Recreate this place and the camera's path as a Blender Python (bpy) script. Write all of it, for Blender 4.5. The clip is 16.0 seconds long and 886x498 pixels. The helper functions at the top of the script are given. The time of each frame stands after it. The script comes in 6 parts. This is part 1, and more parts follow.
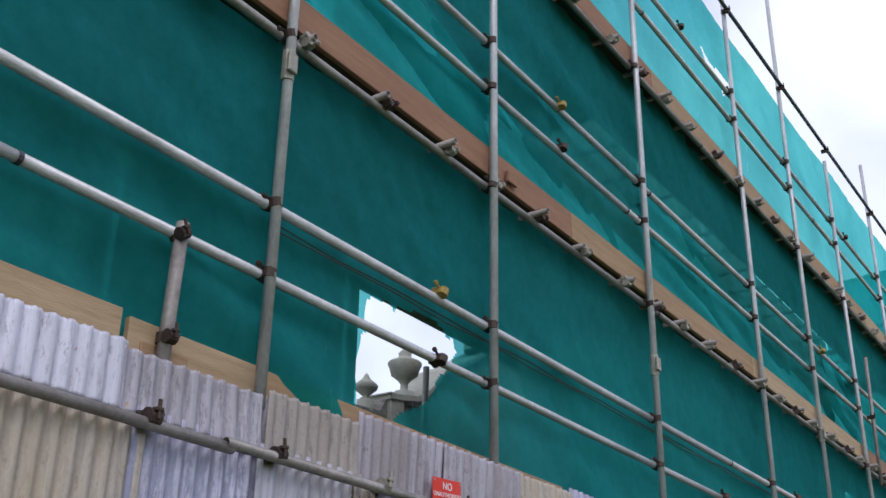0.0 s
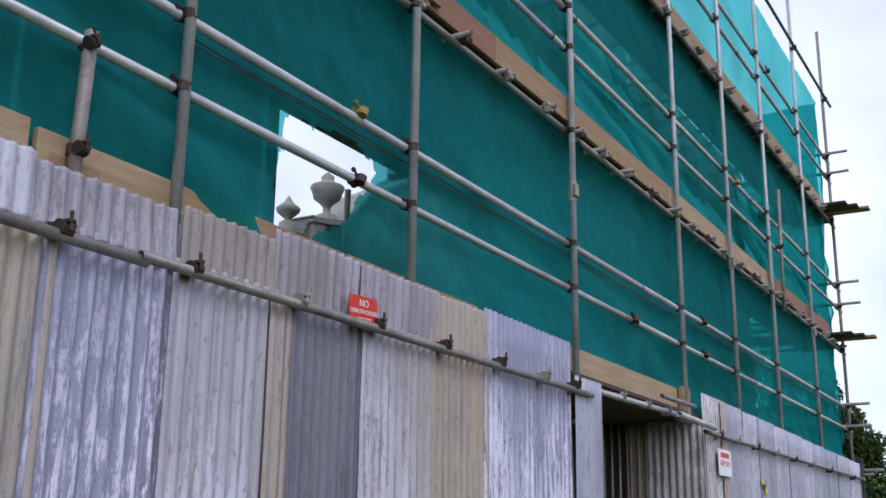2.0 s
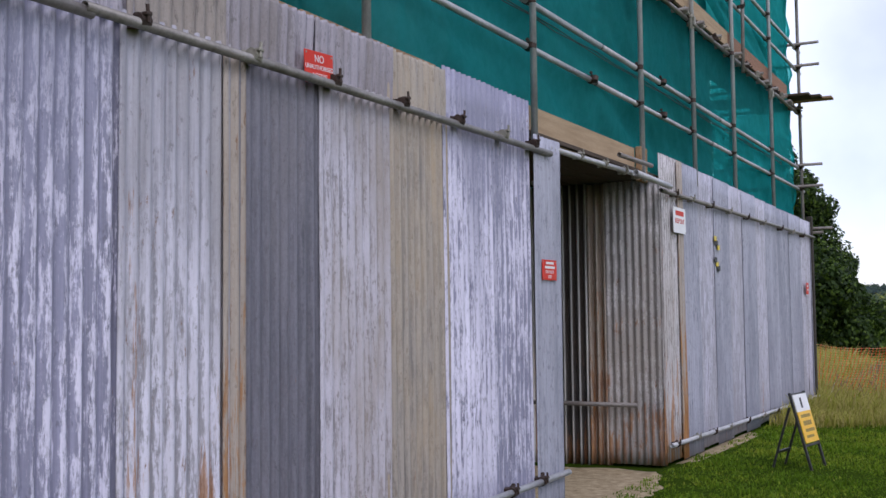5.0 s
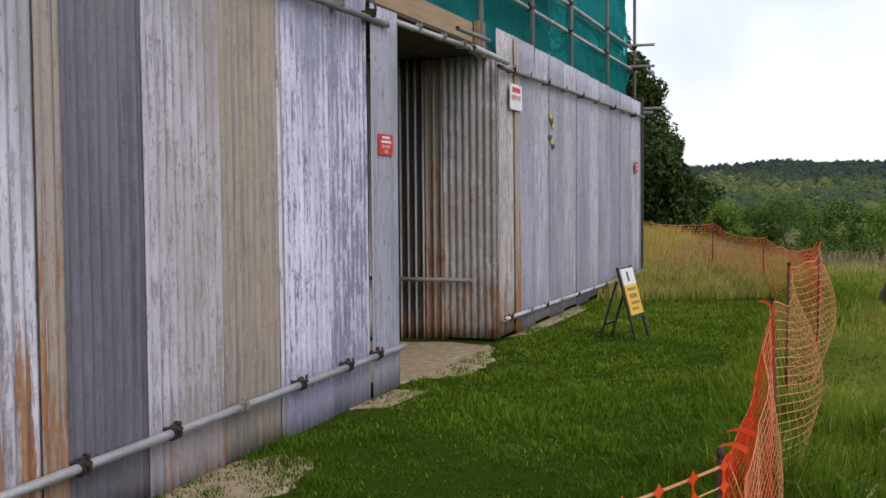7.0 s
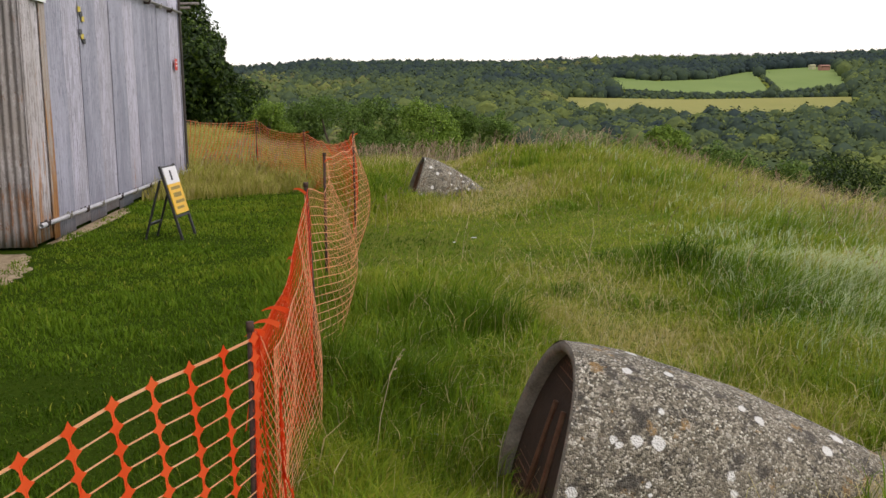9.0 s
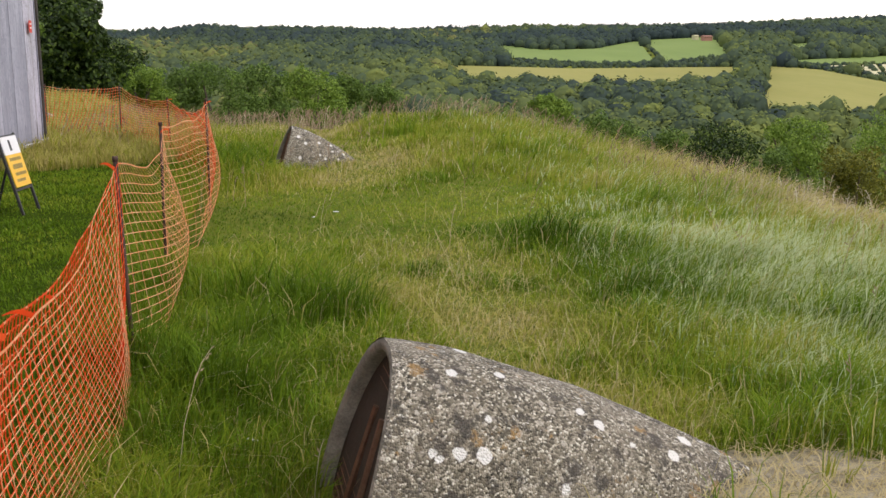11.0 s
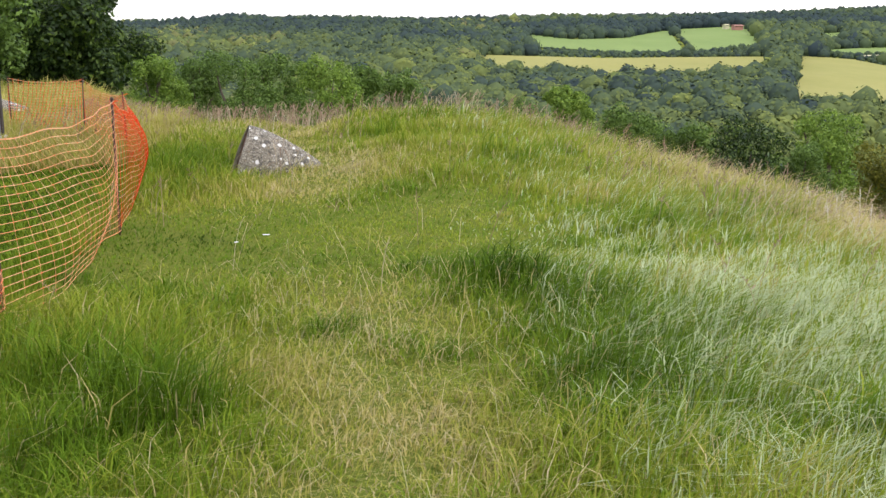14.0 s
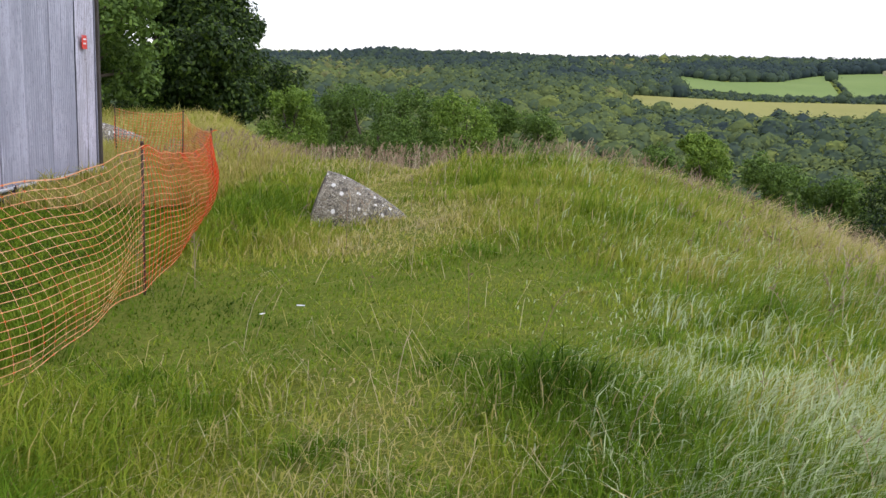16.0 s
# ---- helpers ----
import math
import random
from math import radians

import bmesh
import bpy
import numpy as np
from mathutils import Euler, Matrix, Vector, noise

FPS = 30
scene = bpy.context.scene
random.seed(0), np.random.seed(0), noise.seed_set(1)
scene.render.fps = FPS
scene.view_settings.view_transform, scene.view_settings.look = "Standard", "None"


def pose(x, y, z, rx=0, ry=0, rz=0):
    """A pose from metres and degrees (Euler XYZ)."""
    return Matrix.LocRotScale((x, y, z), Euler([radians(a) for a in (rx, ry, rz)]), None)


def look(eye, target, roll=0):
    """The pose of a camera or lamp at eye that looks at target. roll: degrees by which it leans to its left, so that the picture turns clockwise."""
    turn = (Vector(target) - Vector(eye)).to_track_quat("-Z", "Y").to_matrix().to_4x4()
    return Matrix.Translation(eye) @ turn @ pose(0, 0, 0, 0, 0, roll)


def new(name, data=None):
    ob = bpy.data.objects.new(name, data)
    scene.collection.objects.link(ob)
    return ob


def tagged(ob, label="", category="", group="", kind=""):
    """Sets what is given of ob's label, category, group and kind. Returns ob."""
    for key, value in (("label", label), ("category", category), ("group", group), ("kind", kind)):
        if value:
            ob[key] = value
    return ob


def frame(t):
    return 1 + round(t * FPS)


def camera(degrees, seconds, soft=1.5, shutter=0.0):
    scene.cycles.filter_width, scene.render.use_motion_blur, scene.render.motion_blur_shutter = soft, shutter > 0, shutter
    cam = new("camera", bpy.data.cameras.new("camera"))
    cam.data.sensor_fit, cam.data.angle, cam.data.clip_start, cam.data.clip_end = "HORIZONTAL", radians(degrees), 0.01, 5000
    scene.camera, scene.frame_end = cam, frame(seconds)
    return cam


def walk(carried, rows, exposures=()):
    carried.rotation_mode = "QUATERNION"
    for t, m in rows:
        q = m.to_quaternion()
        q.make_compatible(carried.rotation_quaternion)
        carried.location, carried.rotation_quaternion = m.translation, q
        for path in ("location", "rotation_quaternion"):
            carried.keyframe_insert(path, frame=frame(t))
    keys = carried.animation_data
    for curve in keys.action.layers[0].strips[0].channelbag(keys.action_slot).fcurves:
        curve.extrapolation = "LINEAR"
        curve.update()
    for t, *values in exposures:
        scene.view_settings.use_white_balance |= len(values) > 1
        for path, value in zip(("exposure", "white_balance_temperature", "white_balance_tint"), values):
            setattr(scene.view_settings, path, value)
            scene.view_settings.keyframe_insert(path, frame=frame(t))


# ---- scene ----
# ---- camera ----
cam = camera(43.9, 16.0)
PATH = [
    (0, (0.075, -0.045, 1.695), (-0.952, 1.464, 2.512), 1.0),
    (0.5, (0.095, -0.05, 1.695), (-0.922, 1.496, 2.452), 1.3),
    (1, (0.102, -0.042, 1.676), (-0.894, 1.565, 2.329), 1.2),
    (1.5, (0.112, -0.034, 1.662), (-0.87, 1.606, 2.251), 0.8),
    (2, (0.106, -0.02, 1.654), (-0.86, 1.651, 2.18), 0.7),
    (2.5, (0.1, -0.013, 1.64), (-0.873, 1.67, 2.111), 0.4),
    (3, (0.105, -0.016, 1.627), (-0.865, 1.685, 2.037), 0.2),
    (3.5, (0.12, -0.029, 1.615), (-0.833, 1.696, 1.953), 0.3),
    (4, (0.12, -0.024, 1.59), (-0.824, 1.72, 1.847), 0.0),
    (4.2, (0.118, -0.016, 1.583), (-0.824, 1.733, 1.813), -0.1),
    (6.5, (0.105, 0.055, 1.515), (-0.731, 1.871, 1.46), -0.6),
    (7, (0.08, 0.12, 1.525), (-0.591, 2.001, 1.425), -0.5),
    (7.5, (0.104, 0.113, 1.511), (-0.261, 2.071, 1.334), -0.7),
    (8, (0.12, 0.117, 1.496), (0.025, 2.099, 1.246), -1.3),
    (8.5, (0.13, 0.114, 1.488), (0.158, 2.093, 1.202), -1.3),
    (9, (0.138, 0.106, 1.483), (0.258, 2.081, 1.192), -1.2),
    (9.5, (0.167, 0.102, 1.479), (0.426, 2.058, 1.156), -0.6),
    (9.7, (0.189, 0.124, 1.475), (0.462, 2.08, 1.155), -0.4),
    (11.8, (0.645, 0.925, 1.44), (0.992, 2.861, 1.075), -0.4),
    (12, (0.7, 1.03, 1.43), (1.057, 2.971, 1.103), 0.3),
    (12.5, (0.82, 1.305, 1.43), (1.154, 3.242, 1.061), 0.1),
    (13, (0.925, 1.572, 1.44), (1.291, 3.503, 1.068), -0.4),
    (13.5, (1.065, 1.85, 1.451), (1.385, 3.787, 1.068), -0.3),
    (14, (1.235, 2.122, 1.459), (1.498, 4.07, 1.09), -0.7),
    (14.5, (1.39, 2.394, 1.47), (1.657, 4.341, 1.1), -0.7),
    (15, (1.55, 2.69, 1.475), (1.812, 4.639, 1.109), -0.7),
    (15.5, (1.72, 2.985, 1.495), (1.841, 4.956, 1.174), 1.0),
    (16, (1.847, 3.272, 1.53), (1.861, 5.248, 1.224), 1.0),
]
walk(cam, [(t, look(eye, target, roll)) for t, eye, target, roll in PATH],
     exposures=[(0, 0.1, 6150, 13), (2.0, 0.08, 5950, 15.5), (4.2, 0.04, 6000, 16.5), (7.0, 0.0, 6650, 13.5), (8.0, -0.08, 6850, 14), (8.6, 0.06, 7050, 14), (9.7, 0.4, 7200, 14), (11.8, 0.55, 6950, 15), (13.5, 0.92, 6600, 15), (15.0, 0.86, 6500, 15.5), (16.0, 0.52, 6350, 15)])

# ---- world and sun ----
world = bpy.data.worlds.new("overcast")
scene.world = world
world.use_nodes = True
wn = world.node_tree
wn.nodes.clear()
sky = wn.nodes.new("ShaderNodeTexSky")
sky.sky_type = "NISHITA"
sky.sun_disc = False
sky.sun_elevation, sky.sun_rotation = radians(48), radians(150)
bg_sky = wn.nodes.new("ShaderNodeBackground")
bg_sky.inputs["Strength"].default_value = 0.06
wn.links.new(sky.outputs[0], bg_sky.inputs[0])
cl = wn.nodes.new("ShaderNodeTexNoise")
cl.inputs["Scale"].default_value, cl.inputs["Detail"].default_value = 2.6, 6
clr = wn.nodes.new("ShaderNodeValToRGB")
clr.color_ramp.elements[0].position, clr.color_ramp.elements[1].position = 0.36, 0.60
clr.color_ramp.elements[0].color = (0.54, 0.55, 0.70, 1)
clr.color_ramp.elements[1].color = (1.0, 1.0, 1.0, 1)
wn.links.new(cl.outputs["Fac"], clr.inputs[0])
bg_cloud = wn.nodes.new("ShaderNodeBackground")
bg_cloud.inputs["Strength"].default_value = 0.95
wn.links.new(clr.outputs[0], bg_cloud.inputs[0])
add = wn.nodes.new("ShaderNodeAddShader")
wo = wn.nodes.new("ShaderNodeOutputWorld")
wn.links.new(bg_sky.outputs[0], add.inputs[0])
wn.links.new(bg_cloud.outputs[0], add.inputs[1])
wn.links.new(add.outputs[0], wo.inputs[0])
sun = new("sun", bpy.data.lights.new("sun", "SUN"))
sun.data.energy, sun.data.angle, sun.data.color = 1.0, radians(25), (1.0, 0.97, 0.92)
sun.matrix_world = look((20, -12, 26), (0, 4, 0))


# ---- materials ----
def nodes(name):
    m = bpy.data.materials.new(name)
    m.use_nodes = True
    nt = m.node_tree
    nt.nodes.clear()
    out = nt.nodes.new("ShaderNodeOutputMaterial")
    return m, nt, out


def nd(nt, kind, links=None, **vals):
    n = nt.nodes.new(kind)
    for k, v in vals.items():
        key = k.replace("_", " ")
        for s in n.inputs:
            if s.name.lower() == key.lower() and s.enabled:
                s.default_value = v
                break
    for k, v in (links or {}).items():
        key = k.replace("_", " ")
        for s in n.inputs:
            if s.name.lower() == key.lower() and s.enabled:
                nt.links.new(v, s)
                break
    return n


def ramp(nt, fac, stops):
    r = nt.nodes.new("ShaderNodeValToRGB")
    e = r.color_ramp.elements
    while len(e) < len(stops):
        e.new(0.5)
    for el, (p, c) in zip(e, stops):
        el.position = p
        el.color = (*c, 1) if len(c) == 3 else (c[0], c[0], c[0], 1)
    nt.links.new(fac, r.inputs[0])
    return r.outputs[0]


def mixc(nt, fac, a, b, blend="MIX"):
    m = nt.nodes.new("ShaderNodeMix")
    m.data_type, m.blend_type = "RGBA", blend
    for s, v in ((m.inputs[0], fac), (m.inputs[6], a), (m.inputs[7], b)):
        if isinstance(v, (int, float)):
            s.default_value = v
        elif isinstance(v, tuple):
            s.default_value = (*v, 1)
        else:
            nt.links.new(v, s)
    return m.outputs[2]


def coords(nt, scale=(1, 1, 1), use_world=True):
    if use_world:
        src = nt.nodes.new("ShaderNodeNewGeometry").outputs["Position"]
    else:
        src = nt.nodes.new("ShaderNodeTexCoord").outputs["Object"]
    mp = nt.nodes.new("ShaderNodeMapping")
    mp.inputs["Scale"].default_value = scale
    nt.links.new(src, mp.inputs[0])
    return mp


def noise_tex(nt, vec, scale, detail=6, rough=0.6):
    n = nd(nt, "ShaderNodeTexNoise", {"Vector": vec}, Scale=scale, Detail=detail, Roughness=rough)
    return n.outputs["Fac"]


def finish(nt, out, color, rough=0.6, metal=0.0, bump=None, dist=0.01, spec=0.5):
    b = nt.nodes.new("ShaderNodeBsdfPrincipled")
    for key, v in (("Base Color", color), ("Roughness", rough), ("Metallic", metal)):
        if isinstance(v, (int, float)):
            b.inputs[key].default_value = v
        elif isinstance(v, tuple):
            b.inputs[key].default_value = (*v, 1)
        else:
            nt.links.new(v, b.inputs[key])
    b.inputs["Specular IOR Level"].default_value = spec
    if bump is not None:
        bp = nd(nt, "ShaderNodeBump", {"Height": bump}, Strength=0.6, Distance=dist)
        nt.links.new(bp.outputs[0], b.inputs["Normal"])
    nt.links.new(b.outputs[0], out.inputs[0])
    return b


def simple(name, c1, c2, scale=8.0, rough=0.6, metal=0.0, stretch=(1, 1, 1), dist=0.004, spec=0.4):
    m, nt, out = nodes(name)
    mp = coords(nt, stretch)
    f = noise_tex(nt, mp.outputs[0], scale)
    f2 = noise_tex(nt, mp.outputs[0], scale * 9, 3)
    col = mixc(nt, 0.35, ramp(nt, f, [(0.3, c1), (0.7, c2)]), ramp(nt, f2, [(0.3, c1), (0.7, c2)]))
    finish(nt, out, col, rough, metal, f2, dist, spec)
    return m


def galvanised(name, base, pale, stain, bloom, rust, seed, crest=0.0, fade=0.0):
    """Weathered zinc sheet: streaked base, pale bloom that runs down, stains and rust."""
    m, nt, out = nodes(name)
    obi = nt.nodes.new("ShaderNodeObjectInfo")
    geo = nt.nodes.new("ShaderNodeNewGeometry")
    off = nt.nodes.new("ShaderNodeVectorMath")
    off.operation = "ADD"
    comb = nd(nt, "ShaderNodeCombineXYZ", X=seed)
    nt.links.new(obi.outputs["Random"], comb.inputs["Y"])
    sc = nt.nodes.new("ShaderNodeVectorMath")
    sc.operation = "SCALE"
    sc.inputs["Scale"].default_value = 13.0
    nt.links.new(comb.outputs[0], sc.inputs[0])
    nt.links.new(geo.outputs["Position"], off.inputs[0])
    nt.links.new(sc.outputs[0], off.inputs[1])

    def mapped(s):
        mp = nt.nodes.new("ShaderNodeMapping")
        mp.inputs["Scale"].default_value = s
        nt.links.new(off.outputs[0], mp.inputs[0])
        return mp.outputs[0]
    streak = noise_tex(nt, mapped((1, 26, 0.35)), 1.6, 12, 0.68)
    broad = noise_tex(nt, mapped((1, 1.8, 0.4)), 1.2, 6, 0.65)
    flake = noise_tex(nt, mapped((1, 13, 1.5)), 2.9, 15, 0.78)
    pos = nt.nodes.new("ShaderNodeSeparateXYZ")
    nt.links.new(geo.outputs["Position"], pos.inputs[0])
    rid = nd(nt, "ShaderNodeMapRange", {"Value": pos.outputs["X"]})
    for key, val in (("From Min", -3.170), ("From Max", -3.150), ("To Min", -0.062), ("To Max", 0.066)):
        rid.inputs[key].default_value = val
    fl = nd(nt, "ShaderNodeMath")
    nt.links.new(flake, fl.inputs[0])
    nt.links.new(rid.outputs[0], fl.inputs[1])
    speck = noise_tex(nt, mapped((1, 1.6, 0.8)), 42, 6, 0.7)
    fs = nd(nt, "ShaderNodeMath")
    fs.operation = "MULTIPLY_ADD"
    nt.links.new(speck, fs.inputs[0])
    fs.inputs[1].default_value = 0.22
    nt.links.new(fl.outputs[0], fs.inputs[2])
    fz = nd(nt, "ShaderNodeMath")
    fz.operation = "SUBTRACT"
    nt.links.new(fs.outputs[0], fz.inputs[0])
    fz.inputs[1].default_value = 0.11
    flake = fz.outputs[0]
    grain = noise_tex(nt, mapped((1, 1, 1)), 60, 4, 0.6)
    col = ramp(nt, streak, [(0.3, tuple(v * 0.55 for v in base)), (0.7, tuple(min(1, v * 1.35) for v in base))])
    col = mixc(nt, ramp(nt, broad, [(0.42, (0.0,)), (0.62, (0.85,))]), col, stain)
    bl = nd(nt, "ShaderNodeMath")
    bl.operation = "MULTIPLY"
    nt.links.new(ramp(nt, flake, [(0.475 - 0.015 * bloom, (0.0,)), (0.50, (0.6,)), (0.56, (1.0,))]), bl.inputs[0])
    nt.links.new(ramp(nt, broad, [(0.62 - 0.3 * bloom, (1.0,)), (0.75 - 0.2 * (1 - bloom), (0.1 + 0.25 * bloom * bloom,))]), bl.inputs[1])
    bl2 = nd(nt, "ShaderNodeMath")
    bl2.operation = "MULTIPLY"
    nt.links.new(bl.outputs[0], bl2.inputs[0])
    bl2.inputs[1].default_value = bloom * 0.90
    splash = nd(nt, "ShaderNodeMath")
    splash.operation = "MULTIPLY_ADD"
    nt.links.new(flake, splash.inputs[0])
    splash.inputs[1].default_value = 0.9
    nt.links.new(pos.outputs["Z"], splash.inputs[2])
    sm = nd(nt, "ShaderNodeMapRange", {"Value": splash.outputs[0]})
    for key, val in (("From Min", 0.70), ("From Max", 1.05), ("To Min", 0.12), ("To Max", 1.0)):
        sm.inputs[key].default_value = val
    bs = nd(nt, "ShaderNodeMath")
    bs.operation = "MULTIPLY"
    nt.links.new(bl2.outputs[0], bs.inputs[0])
    nt.links.new(sm.outputs[0], bs.inputs[1])
    bloomed = bs.outputs[0]
    if fade:
        drop = nd(nt, "ShaderNodeMath")
        drop.operation = "MULTIPLY_ADD"
        nt.links.new(broad, drop.inputs[0])
        drop.inputs[1].default_value = 2.2
        nt.links.new(pos.outputs["Z"], drop.inputs[2])
        fd = nd(nt, "ShaderNodeMapRange", {"Value": drop.outputs[0]})
        for key, val in (("From Min", fade + 0.5), ("From Max", fade + 1.5), ("To Min", 1.0), ("To Max", 0.12)):
            fd.inputs[key].default_value = val
        bf = nd(nt, "ShaderNodeMath")
        bf.operation = "MULTIPLY"
        nt.links.new(bloomed, bf.inputs[0])
        nt.links.new(fd.outputs[0], bf.inputs[1])
        bloomed = bf.outputs[0]
    col = mixc(nt, bloomed, col, pale)
    pit = noise_tex(nt, mapped((1, 5, 1.6)), 9.0, 10, 0.75)
    col = mixc(nt, ramp(nt, pit, [(0.57, (0.0,)), (0.63, (0.6,))]), col, tuple(v * 0.45 for v in stain))
    fleck = noise_tex(nt, mapped((1, 8, 1.3)), 4.0, 12, 0.8)
    col = mixc(nt, ramp(nt, fleck, [(0.64 - 0.06 * rust, (0.0,)), (0.67 - 0.06 * rust, (0.85,))]), col, (0.20, 0.095, 0.045))
    rs = noise_tex(nt, mapped((1, 7, 0.45)), 1.7, 10, 0.75)
    lo = 0.72 - 0.26 * rust
    sz = nt.nodes.new("ShaderNodeSeparateXYZ")
    nt.links.new(geo.outputs["Position"], sz.inputs[0])
    foot = nd(nt, "ShaderNodeMath")
    foot.operation = "MULTIPLY_ADD"
    nt.links.new(sz.outputs["Z"], foot.inputs[0])
    foot.inputs[1].default_value = -0.085
    foot.inputs[2].default_value = 0.105
    rf = nd(nt, "ShaderNodeMath")
    nt.links.new(rs, rf.inputs[0])
    nt.links.new(foot.outputs[0], rf.inputs[1])
    col = mixc(nt, ramp(nt, rf.outputs[0], [(lo + 0.02, (0.0,)), (lo + 0.05, (0.7,)), (lo + 0.11, (0.95,))]), col, ramp(nt, flake, [(0.35, (0.17, 0.065, 0.025)), (0.6, (0.40, 0.175, 0.04))]))
    # paint the crests that face the gateway pale, as if catching light
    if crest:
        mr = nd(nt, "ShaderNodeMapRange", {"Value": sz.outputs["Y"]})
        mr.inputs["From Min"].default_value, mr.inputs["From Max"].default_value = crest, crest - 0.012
        lit_crest = nd(nt, "ShaderNodeMath")
        lit_crest.operation = "MULTIPLY"
        nt.links.new(mr.outputs[0], lit_crest.inputs[0])
        nt.links.new(ramp(nt, streak, [(0.35, (0.1,)), (0.6, (0.9,))]), lit_crest.inputs[1])
        col = mixc(nt, lit_crest.outputs[0], col, pale)
    col = mixc(nt, 0.05, col, ramp(nt, grain, [(0.3, (0.1, 0.1, 0.1)), (0.7, (0.8, 0.8, 0.85))]))
    finish(nt, out, col, ramp(nt, flake, [(0.3, (0.42,)), (0.7, (0.62,))]), 0.15, grain, 0.001, 0.5)
    return m


ZINC = {
    "bloom": galvanised("zinc_bloom", (0.26, 0.255, 0.365), (0.87, 0.835, 1.0), (0.235, 0.235, 0.335), 1.0, 0.0, 1.0, 0.0, 2.75),
    "bloom2": galvanised("zinc_bloom_soft", (0.30, 0.28, 0.315), (0.77, 0.735, 0.86), (0.33, 0.28, 0.25), 0.7, 0.3, 2.0, 0.0, 2.5),
    "dark": galvanised("zinc_dark", (0.125, 0.122, 0.158), (0.36, 0.345, 0.42), (0.17, 0.158, 0.185), 0.2, 0.0, 3.0),
    "brown": galvanised("zinc_brown", (0.265, 0.235, 0.215), (0.56, 0.49, 0.42), (0.42, 0.325, 0.22), 0.4, 0.08, 4.0),
    "rusty": galvanised("zinc_rusty", (0.33, 0.31, 0.315), (0.70, 0.66, 0.69), (0.34, 0.30, 0.275), 0.9, 0.70, 5.0),
    "rustline": galvanised("zinc_rust_line", (0.32, 0.27, 0.23), (0.50, 0.43, 0.38), (0.33, 0.25, 0.19), 0.5, 0.85, 10.0),
    "bloomrust": galvanised("zinc_bloom_rusty", (0.36, 0.35, 0.41), (0.88, 0.855, 1.0), (0.33, 0.31, 0.33), 1.0, 0.66, 11.0, 0.0, 1.75),
    "plain": galvanised("zinc_plain", (0.28, 0.285, 0.35), (0.56, 0.56, 0.67), (0.24, 0.25, 0.31), 0.5, 0.06, 6.0),
    "light": galvanised("zinc_light", (0.39, 0.385, 0.46), (0.71, 0.69, 0.82), (0.34, 0.33, 0.375), 0.65, 0.14, 7.0),
    "lilac": galvanised("zinc_lilac", (0.235, 0.215, 0.255), (0.52, 0.48, 0.56), (0.21, 0.18, 0.18), 0.5, 0.12, 8.0),
    "umber": galvanised("zinc_umber", (0.19, 0.165, 0.155), (0.46, 0.40, 0.36), (0.17, 0.13, 0.11), 0.45, 0.2, 12.0),
    # dark rust, with the covered gateway's shade also put into the base colour
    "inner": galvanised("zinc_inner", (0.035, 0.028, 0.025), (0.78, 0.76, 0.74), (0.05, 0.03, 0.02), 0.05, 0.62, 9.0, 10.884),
}
TUBE = simple("scaffold_tube_steel", (0.27, 0.27, 0.285), (0.60, 0.60, 0.63), 3.0, 0.38, 0.2, (4, 1, 1))
TUBE_OLD = simple("old_tube_steel", (0.14, 0.12, 0.11), (0.34, 0.31, 0.30), 5.0, 0.6, 0.3)
TUBE_MID = simple("dull_tube_steel", (0.13, 0.12, 0.112), (0.33, 0.31, 0.30), 5.0, 0.5, 0.4)
TUBE_BLACK = simple("dark_tube_steel", (0.03, 0.035, 0.045), (0.07, 0.07, 0.08), 5.0, 0.5, 0.3)
CLAMP = simple("rusty_coupler_steel", (0.022, 0.016, 0.014), (0.085, 0.055, 0.045), 22, 0.65, 0.3)
CLAMP_ZN = simple("dull_coupler_steel", (0.20, 0.19, 0.16), (0.38, 0.36, 0.31), 22, 0.55, 0.4)
CLAMP_YELLOW = simple("yellow_coupler_paint", (0.16, 0.11, 0.03), (0.42, 0.30, 0.07), 40, 0.6)
WOOD = simple("scaffold_board_wood", (0.23, 0.135, 0.07), (0.38, 0.25, 0.145), 2.0, 0.75, 0, (6, 1, 14))
WOOD_RED = simple("reddish_board_wood", (0.20, 0.095, 0.055), (0.31, 0.165, 0.10), 2.0, 0.75, 0, (6, 1, 14))
WOOD_PALE = simple("pale_board_wood", (0.28, 0.185, 0.105), (0.46, 0.335, 0.21), 2.0, 0.75, 0, (6, 1, 14))
# board wood with the shade beneath the decks put into its colour
WOOD_SHADED = simple("shade_darkened_board_wood", (0.035, 0.025, 0.018), (0.09, 0.06, 0.04), 2.0, 0.8, 0, (6, 1, 14))
FLINT = simple("flint_rubble_wall", (0.08, 0.08, 0.073), (0.36, 0.36, 0.33), 9.0, 0.85, 0, (1, 1, 1.3), 0.03)
ASHLAR = simple("weathered_ashlar_stone", (0.22, 0.23, 0.20), (0.40, 0.40, 0.35), 5.0, 0.85, 0, (1, 1, 1), 0.01)
DARKTIMBER = simple("dark_timber", (0.02, 0.017, 0.015), (0.06, 0.05, 0.04), 6.0, 0.8)
SIGN_RED = simple("red_sign_plastic", (0.56, 0.026, 0.014), (0.66, 0.045, 0.024), 6, 0.5, spec=0.2)
SIGN_WHITE = simple("white_sign_plastic", (0.70, 0.70, 0.72), (0.80, 0.80, 0.81), 6, 0.4)
SIGN_YELLOW = simple("yellow_sign_print", (0.75, 0.42, 0.02), (0.85, 0.52, 0.05), 6, 0.45)
